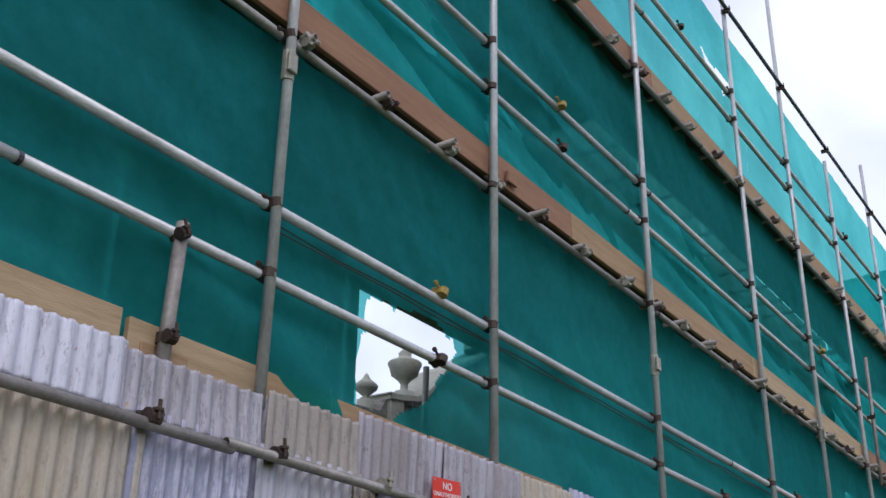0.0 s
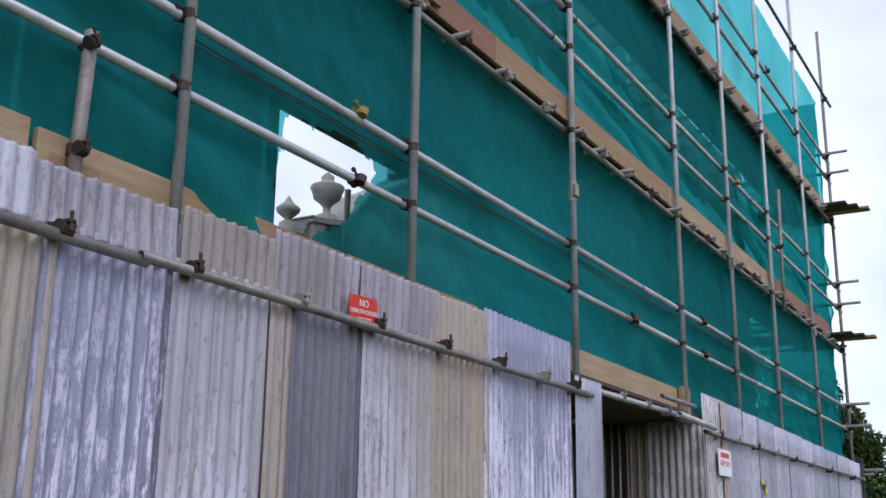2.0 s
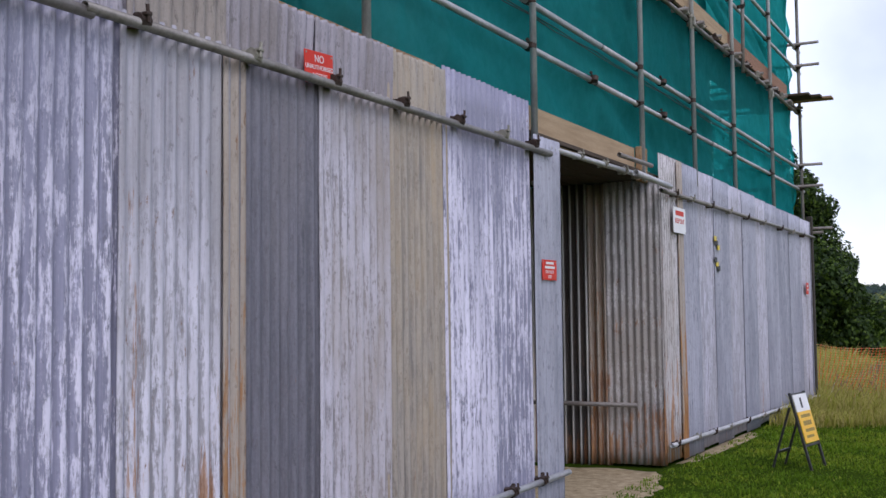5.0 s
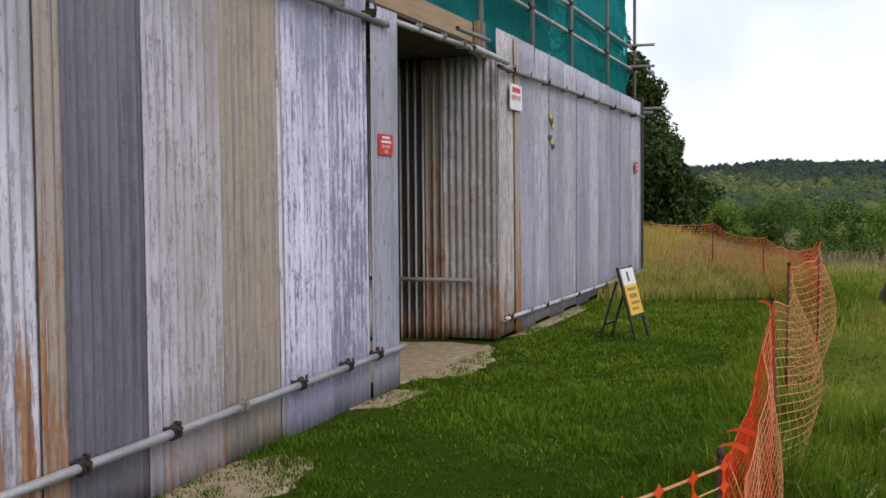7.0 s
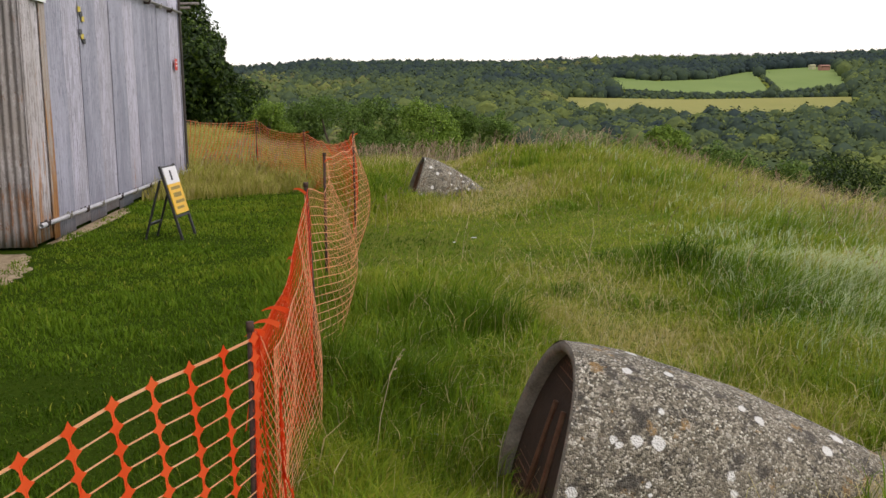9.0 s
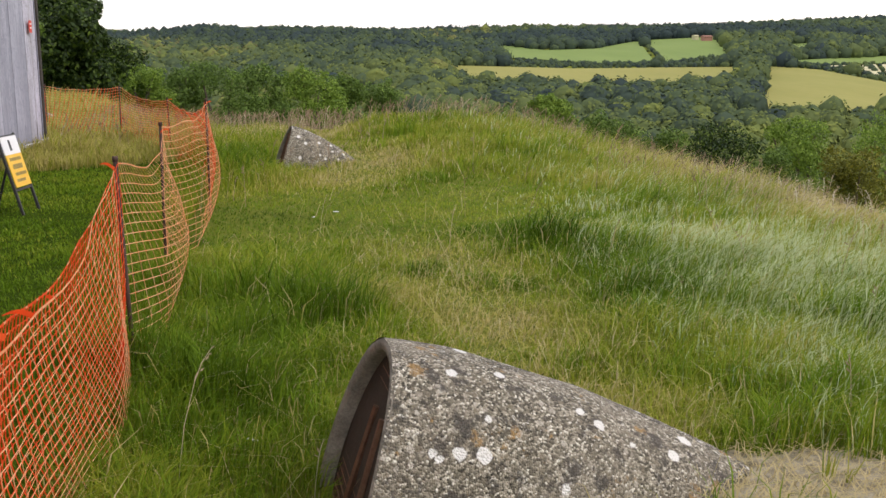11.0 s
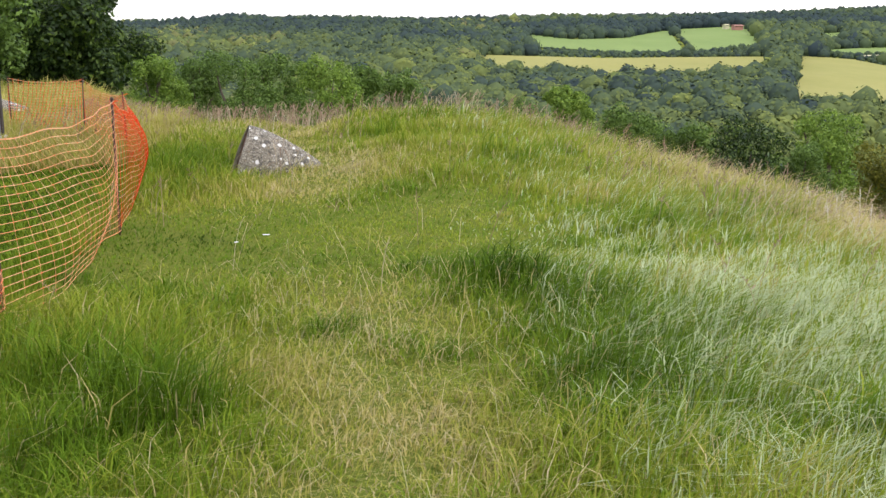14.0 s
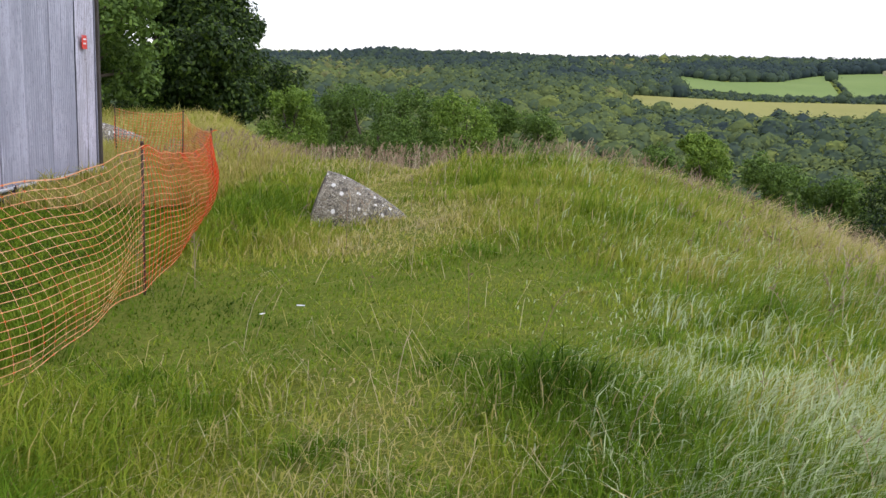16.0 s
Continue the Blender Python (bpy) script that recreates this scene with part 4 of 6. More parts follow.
def gable():
    prof = [(9.0, 5.3), (10.0, 5.38), (10.5, 5.42), (10.62, 5.6), (10.9, 5.64), (11.2, 5.70), (11.45, 5.84), (11.65, 6.04), (11.85, 6.25), (12.4, 6.52), (13.2, 6.98), (14.0, 7.4), (14.8, 7.8)]
    verts, faces = [], []
    for y, z in prof:
        verts += [(GX, y, 2.0), (GX, y, z), (GX - 0.4, y, z), (GX - 0.4, y, 2.0)]
    for i in range(len(prof) - 1):
        a, b = 4 * i, 4 * i + 4
        faces += [(a, b, b + 1, a + 1), (a + 1, b + 1, b + 2, a + 2), (a + 2, b + 2, b + 3, a + 3)]
    raw("gable", verts, faces, FLINT, house)
    cop, cf = [], []
    for y, z in prof[3:]:
        cop += [(GX + 0.08, y, z), (GX + 0.08, y, z + 0.07), (GX - 0.48, y, z + 0.07), (GX - 0.48, y, z)]
    for i in range(len(prof) - 4):
        a, b = 4 * i, 4 * i + 4
        for k in range(4):
            cf.append((a + k, b + k, b + (k + 1) % 4, a + (k + 1) % 4))
    raw("coping", cop, cf, ASHLAR, house)


gable()


def turned(name, prof, x, y, z, mat, parent, seg=16):
    verts, faces = [], []
    for r, h in prof:
        for i in range(seg):
            a = 2 * math.pi * i / seg
            verts.append((x + r * math.cos(a), y + r * math.sin(a), z + h))
    for k in range(len(prof) - 1):
        for i in range(seg):
            j = (i + 1) % seg
            faces.append((k * seg + i, k * seg + j, (k + 1) * seg + j, (k + 1) * seg + i))
    return raw(name, verts, faces, mat, parent, smooth=True)


turned("urn_finial", [(0.11, -0.1), (0.11, 0.05), (0.05, 0.06), (0.035, 0.10), (0.07, 0.13), (0.14, 0.19), (0.155, 0.235), (0.12, 0.27), (0.07, 0.31), (0.045, 0.34), (0.025, 0.38), (0, 0.41)], GX - 0.1, 10.32, 5.47, ASHLAR, house)
turned("urn_finial", [(0.13, -0.15), (0.13, 0.05), (0.055, 0.07), (0.05, 0.16), (0.09, 0.21), (0.18, 0.28), (0.20, 0.36), (0.23, 0.43), (0.21, 0.46), (0.12, 0.49), (0.08, 0.54), (0.09, 0.58), (0.04, 0.63), (0, 0.66)], GX - 0.1, 11.12, 5.78, ASHLAR, house)
turned("urn_finial", [(0.2, 0), (0.2, 0.1), (0.07, 0.12), (0.07, 0.25), (0.2, 0.33), (0.28, 0.46), (0.30, 0.55), (0.16, 0.62), (0.1, 0.7), (0, 0.78)], GX - 0.1, 12.9, 6.9, ASHLAR, house)
bm = bmesh.new()
box(bm, (GX - 0.45, 10.64, 5.2), (GX + 0.06, 10.92, 5.70), 0.01)
part("kneeler_stone", bm, ASHLAR, house)
bm = bmesh.new()
tube(bm, (-5.6, 7.2, 4.0), (-5.4, 9.2, 3.6), 0.03)
tube(bm, (-5.6, 8.0, 3.0), (-5.6, 8.05, 4.9), 0.03)
part("inner_tube", bm, TUBE_OLD, scaffold)

def hanging_cable(pts, r, name, label):
    """One continuous round cable through the given places."""
    bm = bmesh.new()
    rings = []
    for p in pts:
        rings.append([bm.verts.new((p[0] + r * math.cos(a * math.pi / 3), p[1], p[2] + r * math.sin(a * math.pi / 3))) for a in range(6)])
    for p0, p1 in zip(rings, rings[1:]):
        for i in range(6):
            bm.faces.new((p0[i], p0[(i + 1) % 6], p1[(i + 1) % 6], p1[i]))
    part(name, bm, TUBE_BLACK, scaffold, label, smooth=True)


for k in range(2):
    hanging_cable([(WX - 0.11, 3.4 + 0.5 * i, 3.945 - 0.02 * k - 0.02 * math.sin(i * 1.3 + k) ** 2) for i in range(30)], 0.004, "cable", "thin black cable strung under the ledger")
# ---- signs on the hoarding ----


def words(text, size, mat, m, parent, name="lettering", squash=1.0):
    cu = bpy.data.curves.new(name, "FONT")
    cu.body, cu.size, cu.align_x, cu.align_y, cu.extrude = text, size, "CENTER", "CENTER", 0.0006
    cu.space_line = 1.0
    dg = bpy.context.evaluated_depsgraph_get()
    tmp = bpy.data.objects.new("tmp", cu)
    scene.collection.objects.link(tmp)
    dg.update()
    me = bpy.data.meshes.new_from_object(tmp.evaluated_get(dg))
    bpy.data.objects.remove(tmp)
    me.name = name
    me.materials.clear()
    me.materials.append(mat)
    me.transform(m @ Matrix.Diagonal((squash, 1, 1, 1)))
    ob = new(name, me)
    child_of(ob, parent)
    return ob


def wall_sign(y, z, w, h, mat, tilt, label, x):
    e = empty("warning_sign", (x, y, z), label, "sign")
    bm = bmesh.new()
    box(bm, (-0.002, -w / 2, -h / 2), (0.003, w / 2, h / 2), 0.001)
    bm.transform(pose(x, y, z, tilt, 0, 0))
    part("plate", bm, mat, e)
    for sy, sz in ((-1, 1), (1, 1), (-1, -1), (1, -1)):
        b2 = bmesh.new()
        bmesh.ops.create_icosphere(b2, subdivisions=1, radius=0.006)
        b2.transform(pose(x, y, z, tilt, 0, 0) @ Matrix.Translation((0.003, sy * (w / 2 - 0.015), sz * (h / 2 - 0.015))))
        part("screw", b2, CLAMP_ZN, e)
    return e, pose(x, y, z, tilt, 0, 0) @ pose(0.0045, 0, 0, 90, 0, 90)


s1, m1 = wall_sign(4.71, 2.855, 0.26, 0.17, SIGN_RED, 3, "red plate reading no unauthorised access above the rail", WX + 0.05)
words("NO", 0.055, SIGN_WHITE, m1 @ pose(0, 0.045, 0), s1)
words("UNAUTHORISED", 0.034, SIGN_WHITE, m1 @ pose(0, 0.0, 0), s1)
words("ACCESS", 0.04, SIGN_WHITE, m1 @ pose(0, -0.045, 0), s1)
s2, m2 = wall_sign(7.81, 1.90, 0.28, 0.155, SIGN_RED, 0, "small red warning plate with four lines of white writing", WX + 0.045)


def bars(parent, m, rows, mat):
    for (cx, cz, w, h) in rows:
        b = bmesh.new()
        box(b, (cx - w / 2, cz - h / 2, 0), (cx + w / 2, cz + h / 2, 0.001))
        b.transform(m)
        part("writing_bar", b, mat, parent)


words("DO NOT", 0.034, SIGN_WHITE, m2 @ pose(0, -0.016, 0), s2, squash=1.2)
words("USE", 0.034, SIGN_WHITE, m2 @ pose(0, -0.052, 0), s2, squash=1.2)
bars(s2, m2, [(0, 0.053, 0.15, 0.018), (0, 0.02, 0.19, 0.018)], SIGN_WHITE)
s3, m3 = wall_sign(11.42, 2.54, 0.46, 0.27, SIGN_WHITE, 0, "white plate with faded red danger keep out lettering", WX + 0.045)
words("KEEP OUT", 0.075, SIGN_RED, m3 @ pose(0, -0.01, 0), s3)
bars(s3, m3, [(0, 0.075, 0.30, 0.05)], SIGN_RED)
s4, m4 = wall_sign(18.95, 1.95, 0.22, 0.19, SIGN_RED, 0, "tiny red plate by the hoarding's far corner", WX + 0.045)
bars(s4, m4, [(0, 0.04, 0.12, 0.02), (0, -0.02, 0.12, 0.02)], SIGN_WHITE)
for z, c in ((2.44, 0), (2.19, 1)):
    t = empty("tape_tatter", (WX + 0.03, 13.0, z), "torn yellow and black tape on the hoarding", "tape", "tape tatters")
    for k in range(3):
        bm = bmesh.new()
        box(bm, (WX + 0.022, 12.95 + 0.07 * k, z - 0.05 * k - 0.03), (WX + 0.028, 13.06 + 0.07 * k, z - 0.05 * k + 0.03), 0.001)
        part("tape_strip", bm, TAPE_YELLOW if (k + c) % 2 == 0 else SIGN_BLACK, t)
bm = bmesh.new()
box(bm, (WX - 0.05, 19.56, 0), (WX + 0.05, 19.66, 3.2), 0.01)
tagged(obj("corner_post", bm, DARKTIMBER), "dark timber post at the hoarding's corner", "post", kind="structure")


# ---- folding board sign on the lawn ----
def board_sign(x, y):
    g = float(ground_z(x, y))
    e = empty("folding_sign", (x, y, g), "black-framed A-board with a white and yellow notice on the lawn", "sign")
    base = pose(x, y, g, 0, 0, 81) @ Matrix.Scale(1.02, 4)
    lean = base @ pose(0, -0.17, 0, -15, 0, 0)
    rear = base @ pose(0, 0.22, 0, 17, 0, 0)
    for sx in (-1, 1):
        b = bmesh.new()
        box(b, (sx * 0.2 - 0.014, -0.012, 0), (sx * 0.2 + 0.014, 0.012, 0.76), 0.003)
        b.transform(lean)
        part("front_leg", b, SIGN_BLACK, e)
        b = bmesh.new()
        box(b, (sx * 0.17 - 0.012, -0.01, 0), (sx * 0.17 + 0.012, 0.01, 0.62), 0.003)
        b.transform(rear)
        part("rear_leg", b, SIGN_BLACK, e)
    for z in (0.24, 0.74):
        b = bmesh.new()
        box(b, (-0.2, -0.01, z - 0.012), (0.2, 0.01, z + 0.012), 0.003)
        b.transform(lean)
        part("cross_bar", b, SIGN_BLACK, e)
    b = bmesh.new()
    box(b, (-0.17, -0.012, 0.15), (0.17, 0.008, 0.18), 0.003)
    b.transform(rear)
    part("cross_bar", b, SIGN_BLACK, e)
    for z0, z1, mt, nm in ((0.26, 0.565, SIGN_YELLOW, "notice_lower"), (0.565, 0.735, SIGN_WHITE, "notice_upper")):
        b = bmesh.new()
        box(b, (-0.185, -0.022, z0), (0.185, -0.013, z1), 0.002)
        b.transform(lean)
        part(nm, b, mt, e)
    for cx, cz, w, h, mt in ((0, 0.52, 0.26, 0.03, CLAMP_YELLOW), (0, 0.45, 0.22, 0.045, CLAMP_YELLOW), (0.02, 0.38, 0.25, 0.03, CLAMP_YELLOW), (-0.02, 0.32, 0.2, 0.025, CLAMP_YELLOW), (-0.02, 0.65, 0.05, 0.10, SIGN_BLACK)):
        b = bmesh.new()
        box(b, (cx - w / 2, -0.0235, cz - h / 2), (cx + w / 2, -0.0222, cz + h / 2))
        b.transform(lean)
        part("writing_bar", b, mt, e)


board_sign(-1.95, 11.45)


# ---- orange barrier fence ----
fence = empty("barrier_fence", (0, 6, 0), "slack orange plastic barrier mesh on thin rusty pins", "fence")
PINS = [(-0.85, 0.9, 0.86), (-0.14, 2.45, 0.962), (-0.19, 5.35, 1.02), (-0.2, 7.63, 1.03), (-0.05, 10.37, 1.07), (-0.9, 16.7, 0.86), (-1.9, 19.6, 0.97), (-3.4, 21.3, 0.97)]


def pin(x, y, top, lean, r=0.0095):
    bm = bmesh.new()
    g = float(ground_z(x, y))
    tube(bm, (x - lean, y, g - 0.1), (x, y, top), r, 8, False)
    tube(bm, (x, y, top - 0.012), (x, y, top + 0.010), r * 1.3, 8, False)
    part("pin", bm, POST, fence, smooth=True)


for k, (x, y, top) in enumerate(PINS):
    pin(x, y, top + 0.02, 0.03 * math.sin(k * 2.3), 0.0065 if k == 1 else 0.0095)


def mesh_panel(a, b, bulge, sag, twist, seed, squeeze=0.0, faded=False, skew=0.55, rows=20, pitch=0.115, gathered=False):
    """Woven plastic mesh slung between two pins: long thin strands, thick uprights and knots."""
    (x0, y0, t0), (x1, y1, t1) = a, b
    length = math.hypot(x1 - x0, y1 - y0)
    nx, nz = max(4, int(length * 1.06 / pitch)), rows
    nxn, nyn = (y1 - y0) / length, -(x1 - x0) / length

    def at(u, v, off=0.0):
        g = float(ground_z(x0 + (x1 - x0) * u, y0 + (y1 - y0) * u)) + 0.04
        arch = 4 * u * (1 - u)
        top = t0 + (t1 - t0) * u - sag * arch
        low = g + squeeze * arch
        k = bulge * arch * math.sin(math.pi * min(1, (1 - v) * 0.8 + 0.1)) + twist * math.sin(2 * math.pi * u) * (1 - v)
        k += 0.025 * noise.noise((u * length * 1.6 + seed, v * 2.0, seed)) + off
        z = low + (top - low) * v + 0.02 * noise.noise((u * length * 2 + seed, 7, v))
        return (x0 + (x1 - x0) * u + nxn * k, y0 + (y1 - y0) * u + nyn * k, z)
    verts, faces, pale = [], [], []

    def quad(p, q, w, horizontal):
        i = len(verts)
        d = (0, 0, w) if horizontal else ((x1 - x0) / length * w, (y1 - y0) / length * w, 0)
        for s, t in ((p, -1), (q, -1), (q, 1), (p, 1)):
            verts.append((s[0] + d[0] * t, s[1] + d[1] * t, s[2] + d[2] * t))
        faces.append((i, i + 1, i + 2, i + 3))
        i = len(verts)
        e = 0.4 * w
        for s, t in ((p, -1), (q, -1), (q, 1), (p, 1)):
            verts.append((s[0] + nxn * e * t, s[1] + nyn * e * t, s[2]))
        faces.append((i, i + 1, i + 2, i + 3))
    grid = [[at(min(1.0, max(0.0, i / nx + (1.0 if faded else skew) / length * (0.5 - k / nz) * 4 * (i / nx) * (1 - i / nx))), k / nz) for k in range(nz + 1)] for i in range(nx + 1)]
    for i in range(nx + 1):
        for k in range(nz + 1):
            p = grid[i][k]
            if i < nx:
                quad(p, grid[i + 1][k], 0.0019 if 0 < k < nz else 0.0034, True)
                pale += [int(not gathered or (i + k) % 3 == 0)] * 2
            if k < nz:
                quad(p, grid[i][k + 1], 0.0024 if faded else 0.0042, False)
                pale += [int(faded)] * 2
            j = len(verts)
            ux, uy = (x1 - x0) / length, (y1 - y0) / length
            q = 0.4 if faded else 0.6 if gathered else 1.0
            for du, dz in ((-0.022 * q, 0), (-0.0085 * q, -0.0075 * q), (0, -0.019 * q), (0.0085 * q, -0.0075 * q), (0.022 * q, 0), (0.0085 * q, 0.0075 * q), (0, 0.019 * q), (-0.0085 * q, 0.0075 * q)):
                verts.append((p[0] + ux * du + nxn * 0.002, p[1] + uy * du + nyn * 0.002, p[2] + dz))
            faces.append(tuple(range(j, j + 8)))
            pale.append(int(faded and (i + k) % 2))
    ob = raw("mesh_panel", verts, faces, ORANGE, fence)
    ob.data.materials.append(ORANGE_PALE)
    ob.data.polygons.foreach_set("material_index", pale)


mesh_panel(PINS[0], PINS[1], 0.03, 0.0, 0.02, 1, skew=0.08)
mesh_panel(PINS[1], PINS[2], -0.05, 0.16, -0.05, 2, pitch=0.055, gathered=True)
mesh_panel((-0.09, 2.44, 0.93), (-0.2, 5.33, 1.0), 0.03, 0.12, -0.06, 12, 0.0, True)
mesh_panel((-0.075, 2.39, 0.86), (-0.14, 2.66, 0.93), 0.02, 0.0, 0.03, 14)
mesh_panel(PINS[2], PINS[3], 0.20, 0.10, 0.06, 3, 0.0, True, pitch=0.085)
mesh_panel(PINS[3], PINS[4], 0.22, 0.04, 0.05, 4, 0.0, True)
mesh_panel(PINS[4], PINS[5], 0.25, 0.14, 0.03, 5)
mesh_panel(PINS[5], PINS[6], 0.06, 0.10, 0.02, 6)
mesh_panel(PINS[6], PINS[7], 0.05, 0.06, 0.02, 7)


def tatter(x, y, z, dx, dy, dz, w=0.022):
    v, f = [], []
    for i in range(5):
        t = i / 4
        ww = w * (1 - t) ** 0.8 + 0.002
        px, py, pz = x + dx * t, y + dy * t, z + dz * t + 0.012 * math.sin(t * 3)
        v += [(px, py, pz - ww), (px + 0.004, py, pz + ww)]
        if i:
            f.append((2 * i - 2, 2 * i, 2 * i + 1, 2 * i - 1))
    raw("torn_strand", v, f, ORANGE, fence)


for x, y, z, dx, dz in ((-0.13, 2.62, 0.925, -0.08, -0.01), (-0.12, 2.9, 0.885, -0.12, 0.0), (-0.12, 3.2, 0.86, -0.13, 0.0), (-0.19, 5.3, 1.0, -0.10, 0.02), (-0.14, 2.45, 0.86, -0.04, -0.12),
                        (-0.15, 3.6, 0.81, -0.05, 0.0), (-0.2, 4.4, 0.83, -0.04, -0.02), (-0.2, 7.6, 1.0, 0.08, 0.01), (-0.05, 10.35, 1.05, 0.07, 0.02), (-0.9, 16.7, 0.84, 0.12, 0.02)):
    tatter(x, y, z, dx * 0.6, 0.02, dz, 0.006)


# ---- concrete hoods over the shafts ----
def hood(x, y, turn, scale, label, length=1.66, sunk=0.0):
    """A half cone of pebbly concrete: leaning arched mouth with a grille, tail running into the turf."""
    g = 0.04 - sunk if sunk else float(ground_z(x, y)) - 0.05
    m = pose(x, y, g, 0, 0, turn) @ Matrix.Scale(scale, 4)
    e = empty("concrete_hood", (x, y, g), label, "shaft hood", "concrete hoods")
    ns, na = 22, 26

    def sec(s, a, inset):
        h = (0.575 + sunk) * max(0.0, 1 - s ** 1.35) ** 0.9
        w = (0.395 if not sunk else 0.45) * max(0.0, 1 - s ** 1.9) ** 0.8
        h, w = max(0.0, h - inset), max(0.0, w - inset)
        c, sn = math.cos(a), math.sin(a)
        px = length * s + 0.20 * (sn ** 1.2 if sn > 0 else 0) * (1 - s)
        return Vector((px, -w * math.copysign(abs(c) ** 0.85, c), h * max(0.0, sn) ** 0.92))
    verts, faces = [], []
    for i in range(ns + 1):
        for j in range(na + 1):
            p = sec(i / ns, math.pi * j / na, 0)
            p += Vector((0, 0, 1)) * 0.007 * noise.noise(p * 6 + Vector((x, y, 0))) + Vector((0, 1, 0)) * 0.006 * noise.noise(p * 7)
            verts.append(m @ p)
    w = na + 1
    for i in range(ns):
        for j in range(na):
            faces.append((i * w + j, (i + 1) * w + j, (i + 1) * w + j + 1, i * w + j + 1))
    raw("shell", [tuple(v) for v in verts], faces, CONCRETE, e, smooth=True)
    rv, rf = [], []
    for depth, inset in ((0.010, 0.0), (-0.006, 0.008), (-0.006, 0.032), (0.002, 0.040), (0.046, 0.042)):
        for j in range(na + 1):
            rv.append(tuple(m @ (sec(0, math.pi * j / na, inset) + Vector((depth, 0, 0)))))
    for k in range(4):
        for j in range(na):
            rf.append((k * w + j, k * w + j + 1, (k + 1) * w + j + 1, (k + 1) * w + j))
    raw("rim", rv, rf, RIM, e, "smooth pale concrete rim of the mouth", smooth=True)
    # flat dark sheet added behind the grille in place of the shaft's shade
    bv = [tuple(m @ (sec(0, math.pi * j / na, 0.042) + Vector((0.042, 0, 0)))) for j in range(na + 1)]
    raw("mouth_shade", bv, [tuple(range(na + 1))], SHAFT_SHADE, e)
    bm = bmesh.new()
    wm = 0.385 if sunk else 0.335
    for k in range(-13, 14):
        yy = k * 0.03
        hh = (0.52 + sunk) * max(0.0, 1 - (abs(yy) / wm) ** 2) ** 0.5
        if hh > 0.03:
            lean = 0.33
            tube(bm, m @ Vector((0.026, yy, 0)), m @ Vector((0.026 + lean * hh, yy, hh)), 0.0035, 5, False)
    for k in range(1, 22):
        z = k * 0.03
        ww = wm * max(0.0, 1 - (z / (0.53 + sunk)) ** 2) ** 0.5
        if ww > 0.03:
            tube(bm, m @ Vector((0.024 + z * 0.33, -ww, z)), m @ Vector((0.024 + z * 0.33, ww, z)), 0.003, 5, False)
    part("grille", bm, GRILLE, e)
    for k in (-0.12, 0.1):
        bm = bmesh.new()
        tube(bm, m @ Vector((0.012, k, 0)), m @ Vector((0.012 + 0.33 * 0.48, k * 0.6, 0.48)), 0.012, 6, False)
        part("brace", bm, GRILLE, e)


hood(0.575, 3.70, 2, 1.0, "lichen-spotted pebbly concrete hood with a rusty grilled mouth", 1.66, 0.12)
hood(0.58, 14.15, 5, 0.98, "pale grey lichened concrete hood in long grass", 1.12)
hood(-5.35, 25.5, 8, 1.1, "weathered concrete hood half hidden behind the hoarding")


# ---- trees and bushes ----
def leaves(name, blobs, count, size, mat, parent, seed):
    """Leaf sprays set on the outer shell of many overlapping clumps."""
    rng = np.random.default_rng(seed)
    wts = np.array([b[3] * b[3] for b in blobs])
    idx = rng.choice(len(blobs), count, p=wts / wts.sum())
    bl = np.array(blobs)[idx]
    d = rng.normal(size=(count, 3))
    d /= np.linalg.norm(d, axis=1)[:, None]
    rad = bl[:, 3:4] * (0.72 + 0.36 * rng.random((count, 1)))
    c = bl[:, :3] + d * rad * np.array([1, 1, 0.85])
    n = d + rng.normal(size=(count, 3)) * 0.55 + np.array([0, 0, 0.35])
    n /= np.linalg.norm(n, axis=1)[:, None]
    t = np.cross(n, rng.normal(size=(count, 3)))
    t /= np.linalg.norm(t, axis=1)[:, None]
    b = np.cross(n, t)
    s = size * (0.55 + 0.9 * rng.random((count, 1)))
    v = np.stack([c - t * s, c - b * s * 0.55 + n * s * 0.12, c + t * s, c + b * s * 0.55 + n * s * 0.12], 1).reshape(-1, 3)
    me = bpy.data.meshes.new(name)
    me.vertices.add(len(v))
    me.vertices.foreach_set("co", v.astype(np.float32).ravel())
    me.loops.add(count * 4)
    me.loops.foreach_set("vertex_index", np.arange(count * 4, dtype=np.int32))
    me.polygons.add(count)
    me.polygons.foreach_set("loop_start", np.arange(0, count * 4, 4, dtype=np.int32))
    me.update(calc_edges=True)
    me.materials.append(mat)
    ob = new(name, me)
    child_of(ob, parent)
    return ob


def limb(bm, a, b, r0, r1, seg=7):
    a, b = Vector(a), Vector(b)
    q = (b - a).to_track_quat("Z", "Y")
    rings = []
    for t in (0, 0.35, 0.7, 1):
        p = a.lerp(b, t) + Vector((0.06 * math.sin(9 * t + a.x), 0.06 * math.cos(7 * t + a.y), 0)) * (b - a).length * 0.2
        r = r0 + (r1 - r0) * t
        rings.append([bm.verts.new(p + q @ Vector((r * math.cos(2 * math.pi * i / seg), r * math.sin(2 * math.pi * i / seg), 0))) for i in range(seg)])
    for p0, p1 in zip(rings, rings[1:]):
        for i in range(seg):
            bm.faces.new((p0[i], p0[(i + 1) % seg], p1[(i + 1) % seg], p1[i]))


